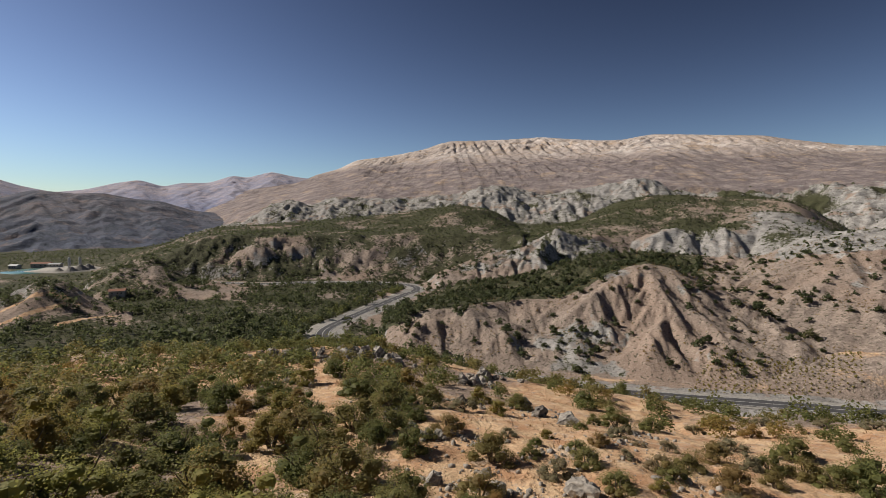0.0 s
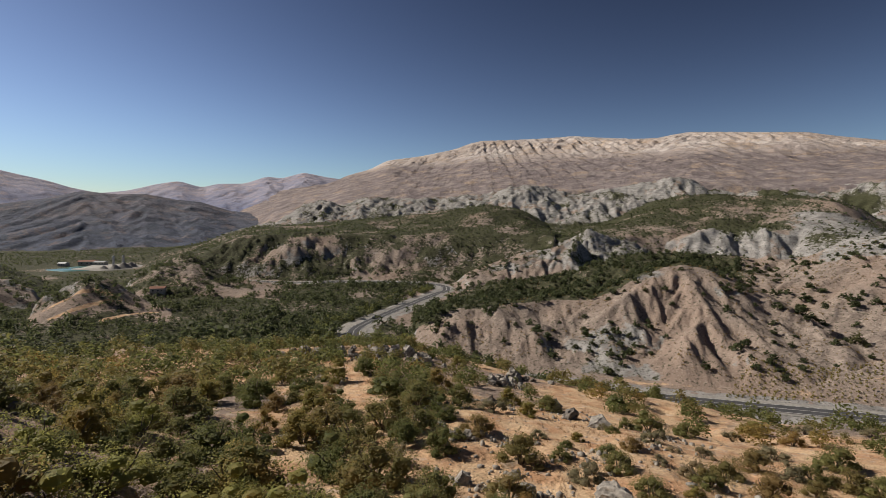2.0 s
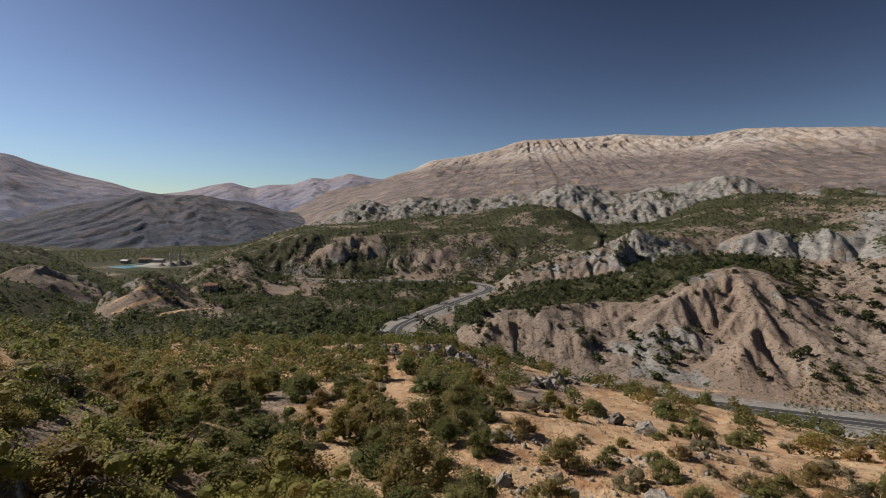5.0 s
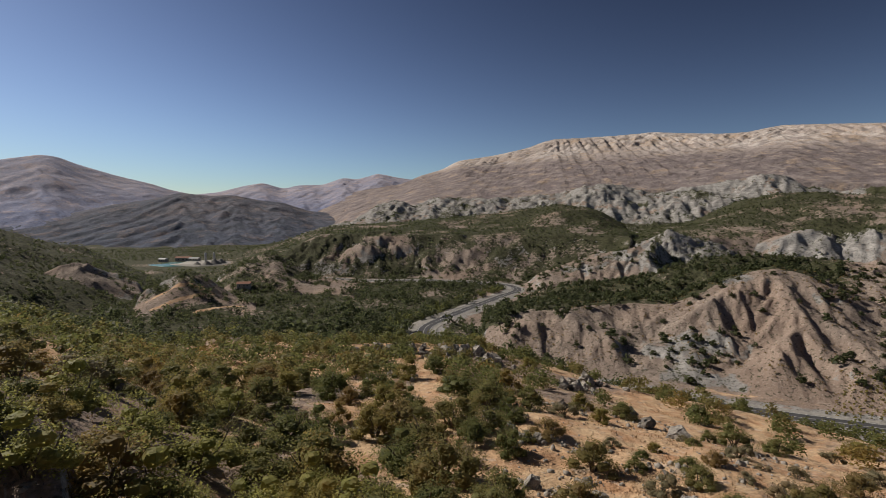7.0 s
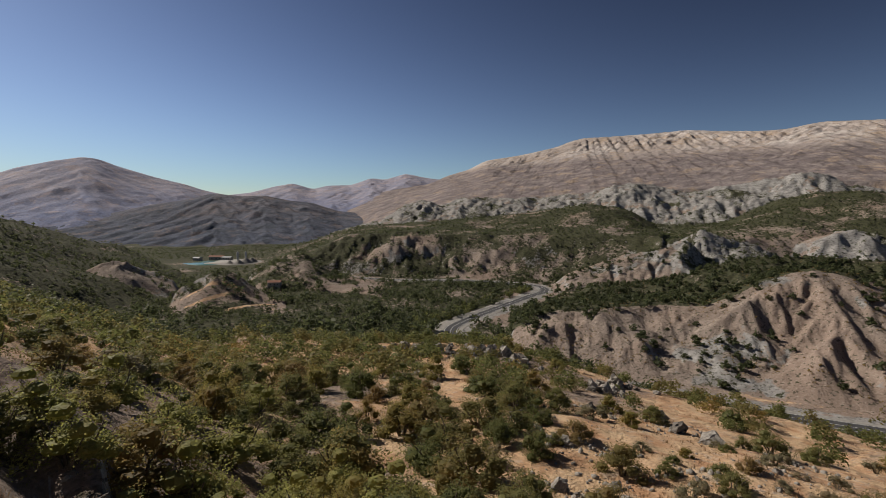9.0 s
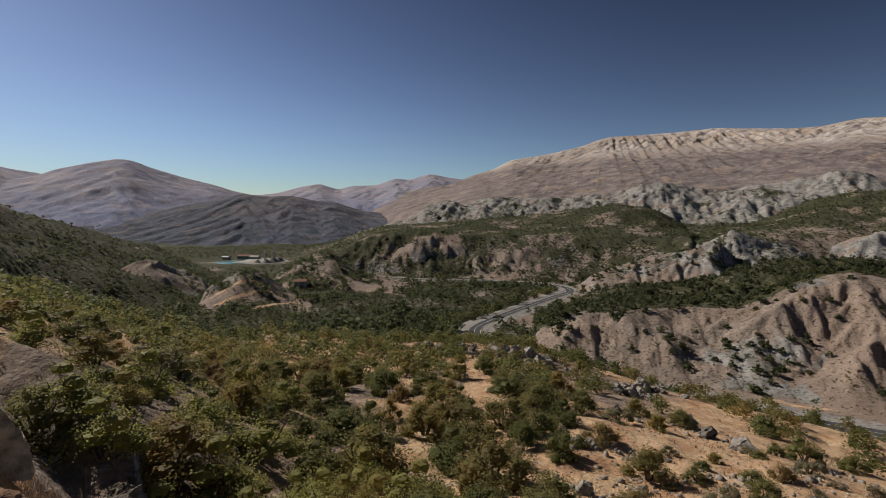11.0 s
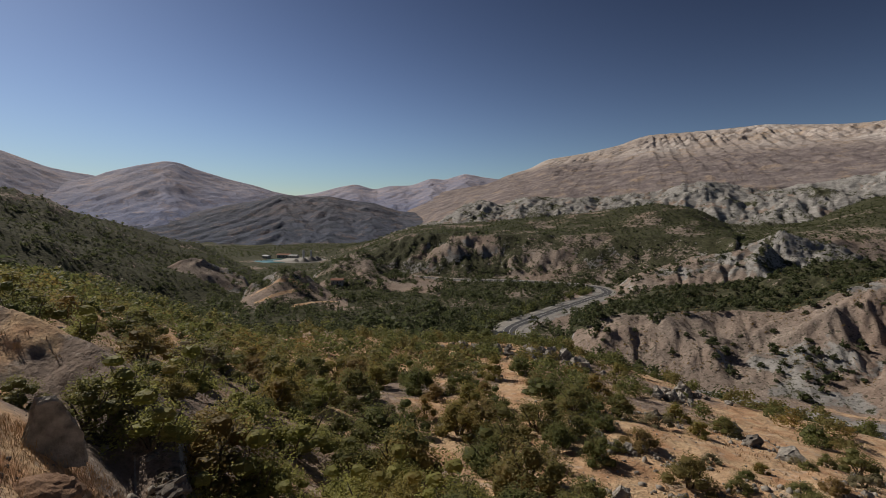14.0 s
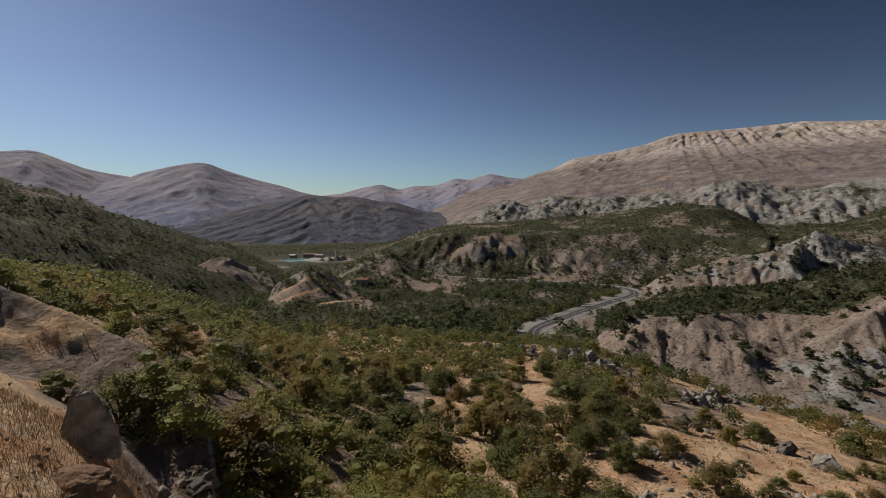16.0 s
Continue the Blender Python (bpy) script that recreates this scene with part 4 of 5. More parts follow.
# bushes that stand out: east, north, width
KEYED = [
    (OLIVE, [(3.4, 35.3, 3.5), (21, 38.1, 2.7), (19, 32.1, 2.9), (29.9, 42.5, 3.4), (18.6, 53.6, 3.9), (23.5, 56.5, 2.9), (12.4, 39.4, 1.8), (8.7, 58.6, 3.2), (15.3, 32.9, 2.1), (10, 34.3, 2.3), (6.4, 36.2, 1.7), (10.8, 30.4, 2.4),
             (26.9, 36.4, 2.9), (27.9, 35, 3.1), (24.4, 36.9, 2.2), (-4.5, 41.5, 3.4), (-1.4, 50.7, 3.5), (0.5, 41.5, 3), (2.1, 28.4, 2.7), (-14.1, 29.6, 5.2), (-21.1, 13.9, 3.4), (-17.7, 17.3, 4.7), (-32.1, 25.1, 4.2), (-22.6, 12.3, 1.9), (-48.2, 37.4, 5.3), (-18.9, 29.5, 3.9), (-25.5, 42.1, 5.0)]),
    (GREEN, [(20.1, 70.7, 3.8), (-12.1, 45.4, 2.6), (-9, 51.5, 3.8), (-15.1, 68.6, 3.5), (-24.2, 84.1, 4.9), (-21.4, 49, 4.2), (-5.1, 53.3, 3.4), (-5.4, 37.9, 3), (29.8, 34.4, 3.9), (37.8, 46.3, 2.3), (-19.3, 56, 3.4), (-9.1, 37.1, 3.7), (-2.3, 36.9, 2.8)]),
    (SUNLIT, [(-21.5, 15.6, 3.0), (-18.9, 24.5, 4.5), (-24.1, 20.4, 3.0), (-27.8, 25.1, 4.3), (-31.9, 21.2, 3.4), (-22.9, 24.4, 4.1), (-13.8, 28.6, 4.4), (-24.0, 34.5, 4.2), (-20.3, 20.4, 3.4), (-15.1, 13.9, 2.7), (-13.2, 16.5, 2.4), (-17.9, 14.2, 3.2), (-15.6, 17.6, 4.1)]),
    (YELLOW, [(8.7, 42.1, 1.4), (34.1, 54.8, 2.4), (35.5, 65.5, 3.4), (4.6, 61.6, 2.9), (-23.6, 60.5, 3.1), (5.7, 52.4, 2.4), (-2.6, 93.2, 3.2), (-27.3, 33.9, 5.0)]),
    (GREY, [(7.5, 33.4, 2.6), (18.2, 40.3, 1.9), (15.3, 34.8, 2.6), (13.4, 36.6, 1.4), (30.3, 59.7, 2.6), (26.8, 45.5, 2.8), (16.1, 40.7, 1.2), (5.3, 40.6, 1.6), (22.7, 37.1, 2.4), (50.1, 57.5, 3.1), (47, 61, 2.6), (42.2, 65.6, 2.8), (2.1, 53, 3.2)]),
]
stands = []
for kinds, places in KEYED:
    for px, py, w in places:
        plant(choose(kinds), px, py, w * 1.12, w * rng.uniform(0.72, 0.9) * (1.15 if kinds is GREEN else 1.0))
        stands.append((px, py, w))
stands = np.array(stands)
near_places = scatter(13000, (-46, 66), (16, 190), bush_share, 2.6, 5)
gap = np.min(np.hypot(near_places[:, :1] - stands[None, :, 0], near_places[:, 1:] - stands[None, :, 1]) - 0.5 * stands[None, :, 2], axis=1)
near_places = near_places[gap > 0.8]
reach = np.hypot(near_places[:, 0], near_places[:, 1])
order = np.argsort(reach)
near_places, reach = near_places[order], reach[order]
single = 110
print("bushes", len(near_places), "singly to", reach[single])
for px, py in near_places[:single]:
    az = math.degrees(math.atan2(-px, py))
    q = rng.random()
    # the closest bushes on the left take the leaf colour lightened for sun
    kind = choose(SUNLIT) if math.hypot(px, py) < 30 and az > 20 else choose(GREY) if q < 0.06 else choose(YELLOW) if q < 0.26 else choose(GREEN) if q < 0.50 else choose(OLIVE)
    w = rng.uniform(2.0, 4.8) * (0.5 if az < 3 else 1.0) * min(1.0, 0.12 + math.hypot(px, py) / 34)
    plant(kind, px, py, w * 1.15, w * rng.uniform(0.7, 0.95))
rest = near_places[single:]
lot = np.random.default_rng(16).random(len(rest))
far = np.arange(len(rest)) >= 330
for k, (leaf, tint, low, high) in enumerate(((LEAF_OLIVE, "olive", 0, 0.32), (LEAF_GREEN, "dark green", 0.32, 0.90), (LEAF_YELLOW, "yellowing", 0.90, 1.0))):
    for side, count, size, place in ((~far, 330, 0.050, "over the stony hillside"), (far, 115, 0.082, "along the hillside rim")):
        some = rest[(lot >= low) & (lot < high) & side]
        leaf = leaf if side[0] else {LEAF_OLIVE: LEAF_GREEN, LEAF_GREEN: LEAF_WOOD, LEAF_YELLOW: LEAF_OLIVE}[leaf]
        w = np.random.default_rng(k).uniform(1.9, 4.7, len(some))
        thicket("bushes", "many %s bushes %s" % (tint, place), some, w * 1.1, w * 0.85, leaf, count, size, 700 + 10 * k, 11, category="bushes")


# ---- woods in the valley and on the far hills ----
def green_share(x, y):
    z, where, d = land(x, y)
    e = 3.0
    steep = np.hypot(land(x + e, y)[0] - z, land(x, y + e)[0] - z) / e
    works = np.min([np.hypot(x - kx, y - ky) / wide for kx, ky, wide, _ in FLATS], axis=0)
    return cover(x, y, where, d, steep)[1] ** 1.5 * step(9, 14, d) * step(0.85, 1.05, works)


wood_places = scatter(16000, (4, 68), (200, 720), green_share, 4.8, 8)
wood_az = np.degrees(np.arctan2(-wood_places[:, 0], wood_places[:, 1]))
tall = 1 + 0.5 * step(10, 14, wood_az) * step(34, 28, wood_az) * step(460, 380, np.hypot(wood_places[:, 0], wood_places[:, 1]))
w = (4.0 + 7.5 * np.random.default_rng(3).random(len(wood_places)) ** 2) * (0.95 + 0.8 * fbm(wood_places[:, 0] / 26, wood_places[:, 1] / 26, 3, 470)) * tall
valley = wood_az < 46
thicket("valley_trees", "dense dark green woods in the valley bottom", wood_places[valley], w[valley], w[valley] * 0.85, LEAF_WOOD, 70, 0.10, 800, 7)
thicket("hillside_trees", "low scattered oak trees on the shaded hillside", wood_places[~valley], w[~valley] * 0.62, w[~valley] * 0.55, LEAF_WOOD, 44, 0.13, 810, 6)
# trees between the road and the river
bank = np.concatenate([ROAD_PATH[104:200] + np.array([-o, 0.15 * o]) for o in (19, 25, 32)])
bank = bank + np.random.default_rng(17).normal(0, 2.2, bank.shape)
bank = bank[np.random.default_rng(18).random(len(bank)) < 0.55]
w = np.random.default_rng(19).uniform(3.0, 7.0, len(bank))
thicket("riverside_trees", "leafy riverside trees and bushes along the road", bank, w, w * 1.05, LEAF_GREEN, 60, 0.13, 820, 8)
slope_places = scatter(5000, (-48, 6), (230, 700), green_share, 4.0, 9)
w = np.random.default_rng(4).uniform(3.5, 8.0, len(slope_places))
thicket("slope_trees", "low green oak scrub on the eroded slopes", slope_places, w, w * 0.85, LEAF_WOOD, 46, 0.16, 830, 7)
far_wood = scatter(40000, (-48, 66), (700, 1500), green_share, 6.0, 10)
w = np.random.default_rng(5).uniform(3, 7.0, len(far_wood))
thicket("far_woods", "distant low oak woods on the hills", far_wood, w, w * 0.7, LEAF_WOOD, 10, 0.22, 860, 5)


def dotted_share(x, y):
    z, where, d = land(x, y)
    return np.clip(0.30 + 1.2 * fbm(x / 45, y / 45, 3, 450), 0.04, 1) * (where > 10)


dots = scatter(26000, (-48, 46), (520, 1700), dotted_share, 5.0, 14)
w = np.random.default_rng(15).uniform(2.0, 6.0, len(dots))
thicket("far_shrubs", "scattered distant shrubs on eroded slopes", dots, w * 1.2, w * 0.8, LEAF_WOOD, 7, 0.26, 880, 4, category="shrubs")
# ---- lone shrubs on the eroded slopes ----
SLOPE = "lone shrubs on the bare slopes"
LONE = [shrub_kind("oak_shrub", "lone dark green oak shrub on bare eroded slope", "shrub", SLOPE, LEAF_WOOD, 900 + s, 150, 0.085, 0.32, 9, 0.75, 0.05, 3) for s in range(4)]


def lone_share(x, y):
    z, where, d = land(x, y)
    return (where > 10) * (where < 12) * np.clip(0.4 + 1.2 * fbm(x / 30, y / 30, 2, 420), 0.05, 1) * step(15, 25, d)


lone_places = scatter(3600, (-46, 6), (290, 560), lone_share, 6.0, 21)
for px, py in lone_places[:290]:
    w = rng.uniform(3.0, 5.6) if rng.random() < 0.8 else rng.uniform(5.6, 9.5)
    plant(choose(LONE), px, py, w * 1.2, w * rng.uniform(0.75, 1.0), 0.2)
tuft_places = scatter(14000, (-46, 8), (290, 620), lone_share, 2.2, 22)
w = np.random.default_rng(8).uniform(0.8, 2.0, len(tuft_places))
thicket("slope_tufts", "small dry tufts and low shrubs on the bare slopes", tuft_places, w * 1.2, w * 0.8, LEAF_OLIVE, 9, 0.26, 940, 4, category="shrubs")

# ---- planted rows beside the road ----
rows = []
for i in range(25):
    for j in range(14):
        u, v = i / 24, j / 13
        rows.append((119 + 77 * u + 25 * v, 241 - 8 * u + (28 + 6 * u) * v))
rows = np.array(rows) + np.random.default_rng(12).normal(0, 0.45, (len(rows), 2))
w = np.random.default_rng(13).uniform(0.9, 1.7, len(rows))
thicket("vineyard_rows", "young vine plants in rows on pale soil", rows, w * 1.1, w, LEAF_YELLOW, 14, 0.26, 960, 4, category="vines")

# ---- boulders and stones ----
def rock_mesh(seed, material, detail=3, flat=0.0):
    g = np.random.default_rng(seed)
    bm = bmesh.new()
    bmesh.ops.create_icosphere(bm, subdivisions=detail, radius=0.5)
    cuts = [(Vector(g.normal(size=3)).normalized(), g.uniform(0.24, 0.40)) for _ in range(15)]
    for v in bm.verts:
        p = v.co.copy()
        for n, d in cuts:
            over = p.dot(n) - d
            if over > 0:
                p -= n * over
        p *= 1 + 0.30 * noise.fractal(p * 6 + Vector((seed, 0, 0)), 0.8, 2.0, 4)
        v.co = p * (1.25 - 0.2 * flat)
    me = bpy.data.meshes.new("boulder")
    bm.to_mesh(me)
    bm.free()
    me.materials.append(material)
    return me


PALE_ROCKS = [rock_mesh(40 + s, ROCK) for s in range(5)]
DARK_ROCKS = [rock_mesh(60 + s, ROCK_DARK) for s in range(3)]


def boulder(x, y, w, h, pale=True, label="", sink=0.22):
    ob = new("boulder", choose(PALE_ROCKS if pale else DARK_ROCKS))
    ob.matrix_basis = pose(x, y, ground_at(x, y) + h * (0.5 - sink), rng.uniform(-15, 15), rng.uniform(-15, 15), rng.random() * 360) @ Matrix.Diagonal((w, w * rng.uniform(0.75, 1.0), h, 1))
    return tagged(ob, label or ("pale weathered limestone boulder on dry hillside" if pale else "dark lichen covered boulder among bushes"), "boulder", "boulders on the near hillside")


boulder(8.5, 29.8, 2.1, 1.5, True, "large pale rough limestone boulder on dry grass")
boulder(12.7, 50.4, 2.6, 1.3, True, "broad pale limestone boulder lying on sand")
RIDGE = [(-11.8, 89.7, 2.7), (-17, 87.1, 2.4), (-18, 81.8, 1.9), (-14.3, 83.3, 1.7), (-30.4, 88.4, 2.4), (-26.8, 83.3, 1.9), (-23.3, 86.2, 2.2), (-9.2, 86.5, 1.8), (4.9, 77.8, 2.4), (7.4, 88, 2.4), (-35.5, 87.3, 1.6)]
LOOSE = [(-14.9, 38.2, 1.2), (-18.5, 60.5, 1.3), (-6.5, 44.3, 0.8), (10.6, 54.7, 1.7), (10, 60.7, 1.7), (3.2, 29.6, 1.5), (2.8, 32.9, 1.1), (-0.6, 31.2, 1.3), (14.7, 40.9, 0.8), (16.3, 32.7, 0.6), (19.3, 50.4, 0.6), (8.3, 36.1, 0.5),
         (-1.6, 40, 0.9), (-0.4, 40, 0.8), (0.7, 40.5, 0.7), (-41.4, 36.9, 2.0), (-34, 35, 1.2), (-15.1, 12.8, 1.1), (-39.1, 38.3, 0.9), (-37.5, 67.2, 1.2), (-5.2, 48.5, 1.4), (-3.6, 51.0, 1.1), (2.0, 57.0, 1.5)]
for px, py, w in RIDGE:
    boulder(px, py, w * 1.0, w * rng.uniform(0.6, 0.9), True, "", 0.10)
    for _ in range(9):
        q = w * rng.uniform(0.3, 0.75)
        boulder(px + rng.normal() * 2.6, py + rng.normal() * 1.6, q, q * rng.uniform(0.6, 1.0), rng.random() < 0.7, "", 0.12)
for px, py, w in LOOSE:
    boulder(px, py, w, w * rng.uniform(0.6, 1.0), rng.random() < 0.35)
    if w > 1:
        for _ in range(2):
            q = w * rng.uniform(0.25, 0.5)
            boulder(px + rng.normal() * 1.3, py + rng.normal() * 1.0, q, q * 0.8, rng.random() < 0.4)


def rubble(name, label, centres, count, spread, small, large, material, seed):
    """Loose stones too many to count, as one mesh of small broken lumps."""
    g = np.random.default_rng(seed)
    bm = bmesh.new()
    bmesh.ops.create_icosphere(bm, subdivisions=1, radius=0.5)
    ball = np.array([v.co[:] for v in bm.verts])
    tris = np.array([[v.index for v in f.verts] for f in bm.faces])
    bm.free()
    c = np.array(centres)[g.integers(0, len(centres), count)] + g.normal(0, 1, (count, 2)) * spread
    s = small + (large - small) * g.random(count) ** 3
    z = land(c[:, 0], c[:, 1])[0]
    shape = ball[None] * (1 + 0.5 * (g.random((count, len(ball), 1)) - 0.5)) * (s[:, None] * g.uniform(0.6, 1.2, (count, 3)))[:, None]
    verts = shape + np.stack([c[:, 0], c[:, 1], z + 0.1 * s], -1)[:, None]
    faces = tris[None] + (np.arange(count) * len(ball))[:, None, None]
    return tagged(new(name, mesh_from(name, verts.reshape(-1, 3), faces.reshape(-1, 3), material)), label, "stones", kind="stuff")


stone_spots = [(p[0], p[1]) for p in RIDGE + LOOSE]
rubble("loose_stones", "grey loose stones scattered among the boulders", stone_spots, 2000, np.array([2.0, 1.3]), 0.08, 0.65, ROCK, 31)
rubble("loose_stones", "small stones strewn over dry sandy ground", [(x, y) for x in range(-8, 34, 6) for y in range(32, 66, 6)], 900, np.array([3.0, 3.0]), 0.04, 0.22, ROCK, 32)
rubble("slope_stones", "small stones strewn over the near grassy slope", [(-10, 6), (-13, 7), (-9, 9), (-14, 12), (-18, 13)], 500, np.array([1.6, 1.6]), 0.03, 0.22, ROCK_DARK, 33)

# ---- upright slab and earth mound on the near slope ----
bm = bmesh.new()
bmesh.ops.create_cube(bm, size=1)
bmesh.ops.subdivide_edges(bm, edges=bm.edges, cuts=14, use_grid_fill=True)
for v in bm.verts:
    p = v.co
    up = p.z + 0.5
    p.x *= 1.0 - 0.72 * up**1.8
    p.x += -0.16 * up
    p.y *= 1.0 - 0.45 * up
    edge = min(1.0, 0.25 + 2.2 * max(abs(p.x), up - 0.45))
    n = Vector((noise.fractal(p * 3.1, 0.7, 2.0, 5), noise.fractal(p * 3.3 + Vector((9, 0, 0)), 0.7, 2.0, 5), noise.fractal(p * 2.7 + Vector((0, 9, 0)), 0.7, 2.0, 5)))
    v.co = p + n * 0.06 * edge
slab_mesh = bpy.data.meshes.new("rock_slab")
bm.to_mesh(slab_mesh)
bm.free()
slab_mesh.materials.append(ROCK)
slab = new("rock_slab", slab_mesh)
slab.matrix_basis = pose(-15.6, 9.4, ground_at(-15.6, 9.4) + 0.85, 6, 4, 62) @ Matrix.Diagonal((1.55, 0.6, 2.05, 1))
tagged(slab, "upright dark grey rock slab with a flat face", "rock")


def mound(x, y, w, h, label):
    bm = bmesh.new()
    bmesh.ops.create_icosphere(bm, subdivisions=4, radius=0.5)
    for v in bm.verts:
        v.co *= 1 + 0.12 * noise.fractal(v.co * 5 + Vector((x, y, 0)), 0.8, 2.0, 5)
    me = bpy.data.meshes.new("earth_mound")
    bm.to_mesh(me)
    bm.free()
    me.materials.append(RED_EARTH)
    ob = new("earth_mound", me)
    ob.matrix_basis = pose(x, y, ground_at(x, y), 0, 0, 30) @ Matrix.Diagonal((w, w * 0.8, h, 1))
    return tagged(ob, label, "earth mound")


RED_EARTH = plain("reddish_stony_earth", (0.16, 0.095, 0.062), (0.30, 0.19, 0.125), 5.0, 0.95, 0.12)
mound(-11.9, 6.7, 1.7, 0.9, "reddish stony earth mound on the grassy slope")

# ---- dry grass ----
def grass(name, label, places, blades, height, width, seed, material):
    g = np.random.default_rng(seed)
    n = len(places)
    c = np.repeat(places, blades, axis=0) + g.normal(0, 0.10, (n * blades, 2))
    z = np.repeat(land(places[:, 0], places[:, 1])[0], blades)
    m = len(c)
    a, lean, h = g.random(m) * 6.283, g.normal(0, 0.28, (m, 2)), height * g.uniform(0.5, 1.2, m)
    side = np.stack([np.cos(a), np.sin(a), np.zeros(m)], -1) * width
    root = np.stack([c[:, 0], c[:, 1], z - 0.05], -1)
    mid = root + np.stack([lean[:, 0] * h * 0.4, lean[:, 1] * h * 0.4, h * 0.6], -1)
    tip = root + np.stack([lean[:, 0] * h, lean[:, 1] * h, h], -1)
    verts = np.stack([root - side, root + side, mid + side * 0.8, tip, mid - side * 0.8], 1).reshape(-1, 3)
    k = np.arange(m)[:, None] * 5
    return tagged(new(name, mesh_from(name, verts, k + np.arange(5)[None], material)), label, "grass", kind="stuff")


def slope_grass(x, y):
    return np.clip(0.65 + 0.9 * fbm(x / 2.5, y / 2.5, 2, 430), 0, 1)


grass("dry_grass", "long dry straw coloured grass on the near slope", scatter(6500, (46, 69), (6.5, 20.5), slope_grass, 0.14, 41), 9, 0.23, 0.006, 42, DRY_GRASS)
grass("dry_grass", "short dry grass tufts over the hillside", scatter(5200, (-46, 64), (24, 75), lambda x, y: np.clip(0.3 + 1.2 * fbm(x / 6, y / 6, 2, 440), 0, 1), 0.4, 43), 6, 0.30, 0.022, 44, DRY_GRASS)

# ---- quarry works and pond in the far valley ----
def at(az, r):
    return -math.sin(radians(az)) * r, math.cos(radians(az)) * r


def patch(name, label, category, az, r, wide, deep, lift, material, seed):
    """A level patch with an uneven outline laid on the valley floor."""
    x, y = at(az, r)
    ring = [(x + math.cos(a) * wide * (1 + 0.25 * math.sin(3 * a + seed)), y + math.sin(a) * deep * (1 + 0.2 * math.cos(2 * a + seed))) for a in np.linspace(0, 6.283, 40, endpoint=False)]
    z = ground_at(x, y) + lift
    verts = np.array([(px, py, z) for px, py in ring] + [(x + (px - x) * 1.12, y + (py - y) * 1.12, z - 8) for px, py in ring] + [(x, y, z)])
    k = np.arange(40)
    top = np.stack([k, (k + 1) % 40, np.full(40, 80)], -1)
    rim = np.concatenate([np.stack([k, k + 40, (k + 1) % 40 + 40], -1), np.stack([k, (k + 1) % 40 + 40, (k + 1) % 40], -1)])
    tagged(new(name, mesh_from(name, verts, np.concatenate([top, rim]), material)), label, category, kind="structure")
    return z


yard_z = patch("quarry_yard", "pale gravel yard of the quarry works", "yard", 36.4, 1012, 62, 58, 0.6, GRAVEL, 1)
patch("water_pond", "turquoise pond in the valley bottom", "water", 39.0, 1017, 46, 38, 0.4, WATER, 2)


def block(name, x, y, z, sx, sy, sz, material, parent):
    bm = bmesh.new()
    bmesh.ops.create_cube(bm, size=1)
    bmesh.ops.bevel(bm, geom=bm.edges, offset=0.01, segments=1, affect="EDGES")
    for v in bm.verts:
        v.co = Vector((x + v.co.x * sx, y + v.co.y * sy, z + (v.co.z + 0.5) * sz))
    return part(name, bm, material, parent)


def gable(x, y, z, sx, sy, sz, material, parent):
    bm = bmesh.new()
    a = [bm.verts.new((x + i * sx / 2, y + j * sy / 2, z)) for i, j in ((-1, -1), (1, -1), (1, 1), (-1, 1))]
    b = [bm.verts.new((x + i * sx / 2, y, z + sz)) for i in (-1, 1)]
    for f in ((a[0], a[1], b[1], b[0]), (a[2], a[3], b[0], b[1]), (a[1], a[2], b[1]), (a[3], a[0], b[0]), (a[3], a[2], a[1], a[0])):
        bm.faces.new(f)
    return part("roof", bm, material, parent)


ROOF_RED = plain("red_roof_tiles", (0.17, 0.085, 0.06), (0.26, 0.13, 0.09), 0.8, 0.85)
WALL_PALE = plain("pale_plaster_wall", (0.32, 0.30, 0.27), (0.42, 0.40, 0.36), 0.4, 0.9)
STEEL = plain("grey_galvanised_steel", (0.30, 0.31, 0.32), (0.42, 0.43, 0.44), 1.0, 0.45)
GLASS_DARK = plain("dark_window_glass", (0.02, 0.025, 0.03), (0.03, 0.035, 0.04), 1.0, 0.1, 0.0, 0.6)


def house(az, r, sx, sy, sz, turn, roof, label, z=None):
    x, y = at(az, r)
    base = new("house")
    block("wall", 0, 0, -3, sx, sy, sz + 3, WALL_PALE, base)
    gable(0, 0, sz, sx * 1.1, sy * 1.15, sz * 0.4, roof, base)
    for i in (-0.28, 0.05, 0.3):
        block("window", i * sx, -sy / 2, sz * 0.4, sx * 0.1, 0.12, sz * 0.3, GLASS_DARK, base)
    base.matrix_basis = pose(x, y, z if z is not None else ground_at(x, y), 0, 0, turn)
    return tagged(base, label, "house", "buildings in the far valley")


def silo(az, r, w, h, z):
    x, y = at(az, r)
    base = new("silo_tower")
    bm = bmesh.new()
    bmesh.ops.create_cone(bm, segments=14, radius1=w / 2, radius2=w / 2, depth=h, cap_ends=True)
    bmesh.ops.translate(bm, verts=bm.verts, vec=(0, 0, h / 2))
    part("tank", bm, STEEL, base)
    bm = bmesh.new()
    bmesh.ops.create_cone(bm, segments=14, radius1=w / 2, radius2=w / 8, depth=w / 2, cap_ends=True)
    bmesh.ops.translate(bm, verts=bm.verts, vec=(0, 0, h + w / 4))
    part("cap", bm, STEEL, base)
    base.matrix_basis = pose(x, y, z)
    return tagged(base, "slim grey steel silo tower at the quarry works", "silo", "quarry silos")


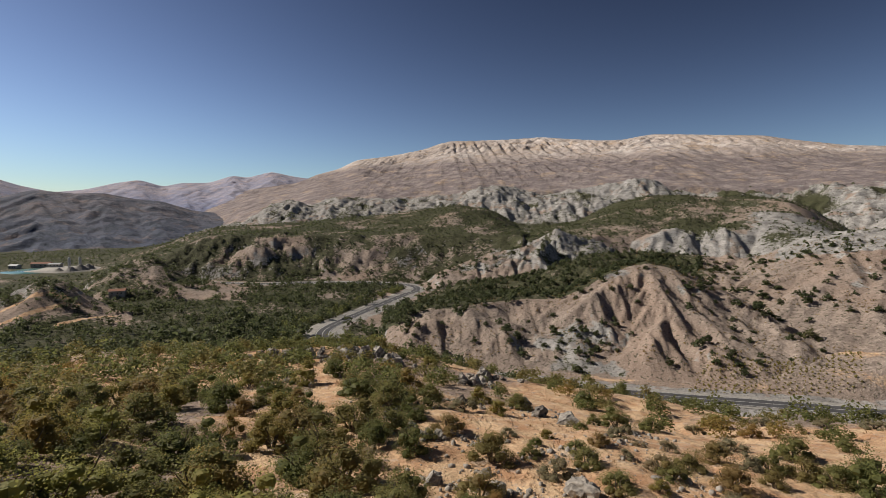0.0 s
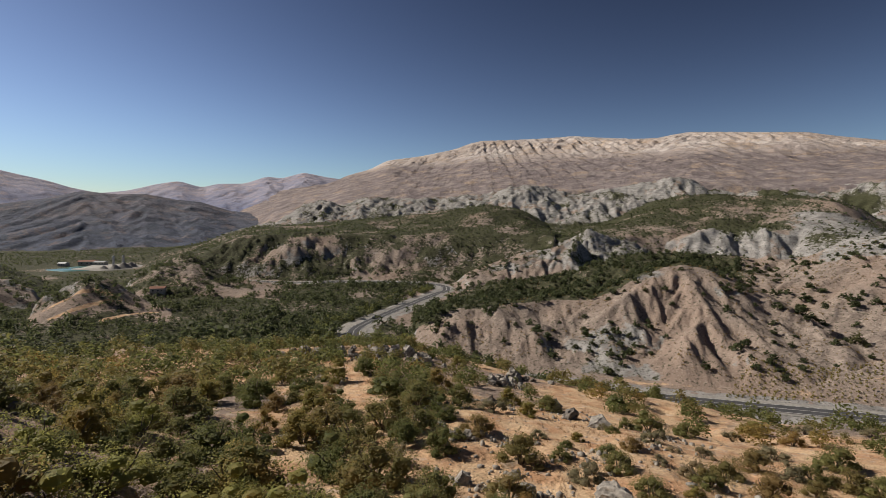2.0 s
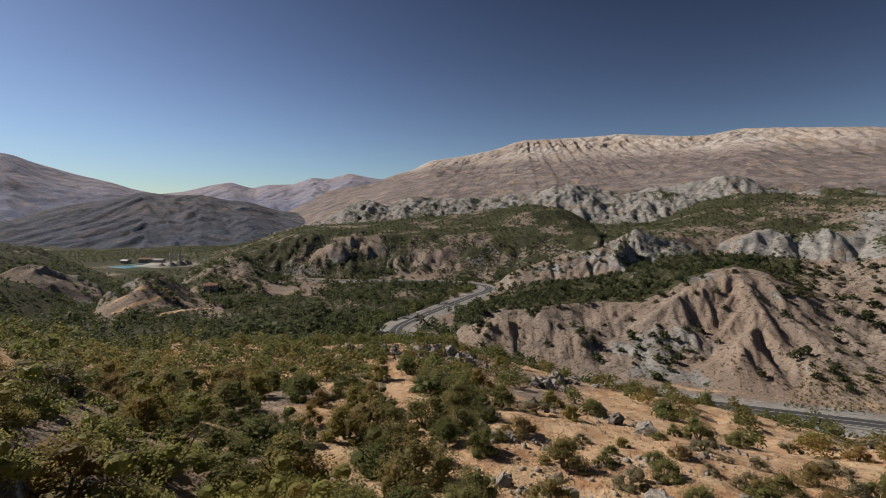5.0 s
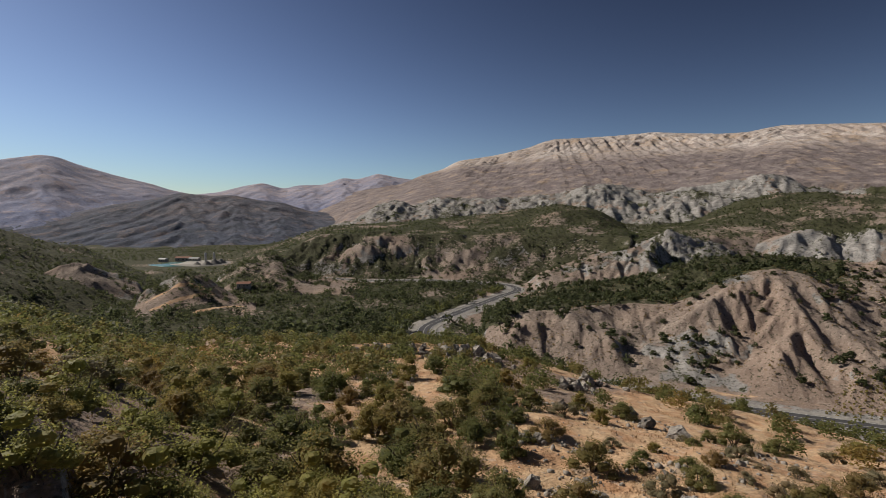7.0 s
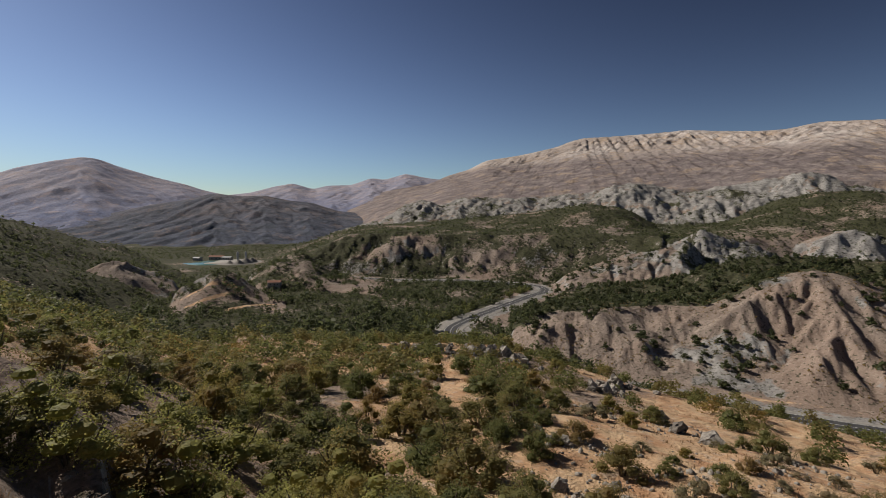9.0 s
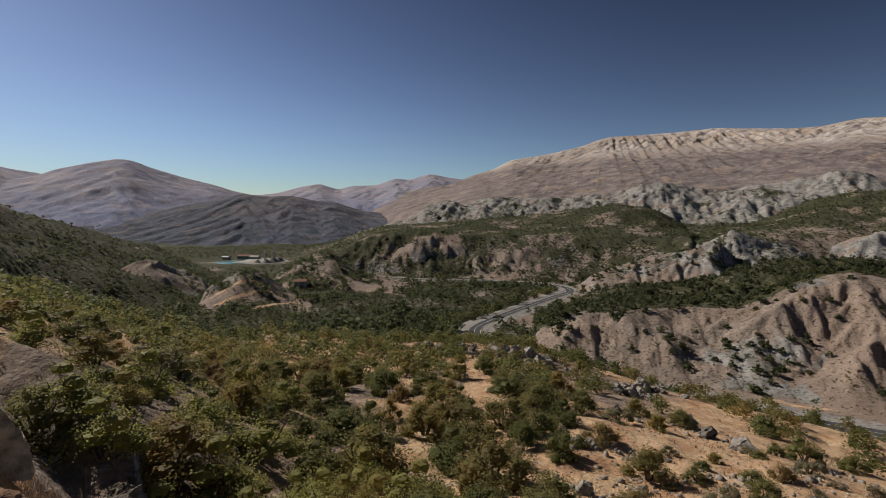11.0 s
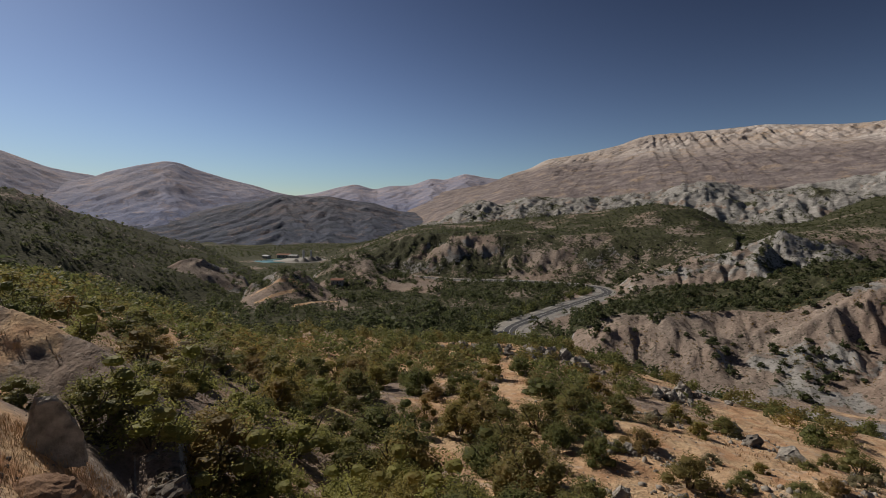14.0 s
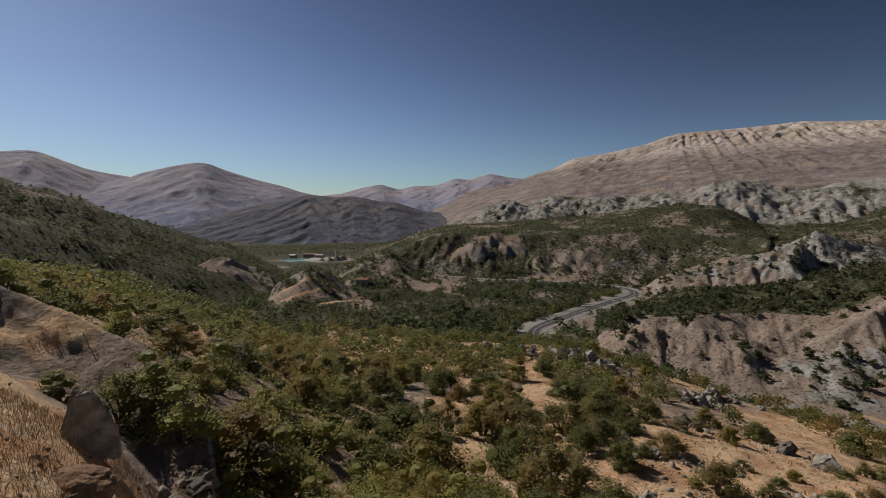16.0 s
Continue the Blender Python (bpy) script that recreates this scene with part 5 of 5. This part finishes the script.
silo(36.4, 1020, 4, 17, yard_z)
silo(35.6, 1020, 4, 17, yard_z)
house(38.4, 1085, 26, 12, 6, 15, ROOF_RED, "low quarry shed with a faded red roof", yard_z)
house(37.4, 1070, 18, 10, 5, 5, STEEL, "low quarry shed with a grey metal roof", yard_z)
house(40.2, 1085, 16, 9, 5, -10, STEEL, "small pale building beside the quarry yard")
house(35.2, 1010, 22, 8, 4, 0, WALL_PALE, "long pale quarry building beside heaps of gravel", yard_z)
house(32.8, 615, 14, 9, 5, 20, ROOF_RED, "small farmhouse with a red tiled roof among trees")


def heap(az, r, w, h, z):
    x, y = at(az, r)
    bm = bmesh.new()
    bmesh.ops.create_cone(bm, segments=28, radius1=w / 2, radius2=w / 14, depth=h, cap_ends=True)
    bmesh.ops.subdivide_edges(bm, edges=bm.edges, cuts=3)
    for v in bm.verts:
        v.co *= 1 + 0.08 * noise.noise(v.co * 0.4 + Vector((az, 0, 0)))
        v.co.z += h / 2
    me = bpy.data.meshes.new("gravel_heap")
    bm.to_mesh(me)
    bm.free()
    me.materials.append(GRAVEL)
    ob = new("gravel_heap", me)
    ob.matrix_basis = pose(x, y, z)
    return tagged(ob, "pale gravel heap in the quarry yard", "gravel heap", "quarry heaps")


for az, r, w, h in ((35.6, 985, 26, 9), (35.0, 1000, 22, 8), (36.3, 975, 20, 7), (37.2, 985, 16, 5)):
    heap(az, r, w, h, yard_z)

# ---- guard rail, barrier and car on the road ----
def rail_along(path, offset, label):
    d = np.gradient(path, axis=0)
    d /= np.linalg.norm(d, axis=1)[:, None]
    p = path + np.stack([d[:, 1], -d[:, 0]], -1) * offset
    thing = new("guard_rail")
    verts = []
    for (x, y), (dx, dy) in zip(p, d):
        for o, h in ((-0.05, 0.85), (0.05, 0.95), (0.05, 1.2), (-0.05, 1.3)):
            verts.append((x + dy * o, y - dx * o, h))
    part("rail", mesh_from("rail", verts, grid_faces(len(p), 4), STEEL), None, thing)
    bm = bmesh.new()
    bmesh.ops.create_cube(bm, size=1)
    bmesh.ops.scale(bm, verts=bm.verts, vec=(0.14, 0.14, 1.3))
    me = bpy.data.meshes.new("post")
    bm.to_mesh(me)
    bm.free()
    for (x, y) in p[::2]:
        part("post", me, STEEL, thing).location = (x, y, 0.6)
    return tagged(thing, label, "guard rail")


rail_along(ROAD_PATH[150:236], -6.6, "grey steel guard rail along the road bend")
barrier = new("concrete_barrier")
for k, (px, py) in enumerate(ROAD_PATH[222:272:2]):
    a = ROAD_PATH[223 + 2 * k] - ROAD_PATH[221 + 2 * k]
    ob = block("barrier_block", 0, 0, 0, 5.0, 0.7, 1.8, CONCRETE, barrier)
    ob.matrix_basis = pose(px, py - 7.5, 0.2, 0, 0, math.degrees(math.atan2(a[1], a[0])))
tagged(barrier, "pale concrete barrier of blocks along the far road", "barrier")

CAR_PAINT = plain("dark_car_paint", (0.015, 0.016, 0.02), (0.02, 0.022, 0.028), 1.0, 0.3, 0.0, 0.5)
RUBBER = plain("tyre_rubber", (0.012, 0.012, 0.012), (0.02, 0.02, 0.02), 4.0, 0.9)
car = new("car")
bm = bmesh.new()
bmesh.ops.create_cube(bm, size=1)
bmesh.ops.subdivide_edges(bm, edges=bm.edges, cuts=3, use_grid_fill=True)
for v in bm.verts:
    if v.co.z > 0.1:
        v.co.x = v.co.x * 0.62 - 0.03
        v.co.y *= 0.82
    v.co = Vector((v.co.x * 4.4, v.co.y * 1.8, 0.9 + v.co.z * 1.25))
part("body", bm, CAR_PAINT, car)
for sx in (-1.4, 1.4):
    for sy in (-0.82, 0.82):
        bm = bmesh.new()
        bmesh.ops.create_cone(bm, segments=16, radius1=0.34, radius2=0.34, depth=0.24, cap_ends=True, matrix=Matrix.Rotation(math.pi / 2, 4, "X"))
        part("wheel", bm, RUBBER, car).location = (sx, sy, 0.34)
for sy in (-0.76, 0.76):
    block("side_window", -0.1, sy, 1.12, 2.1, 0.06, 0.34, GLASS_DARK, car)
car.matrix_basis = pose(-82.0, 414.0, 0.45, 0, 0, 79)
tagged(car, "small dark car on the asphalt road", "car")
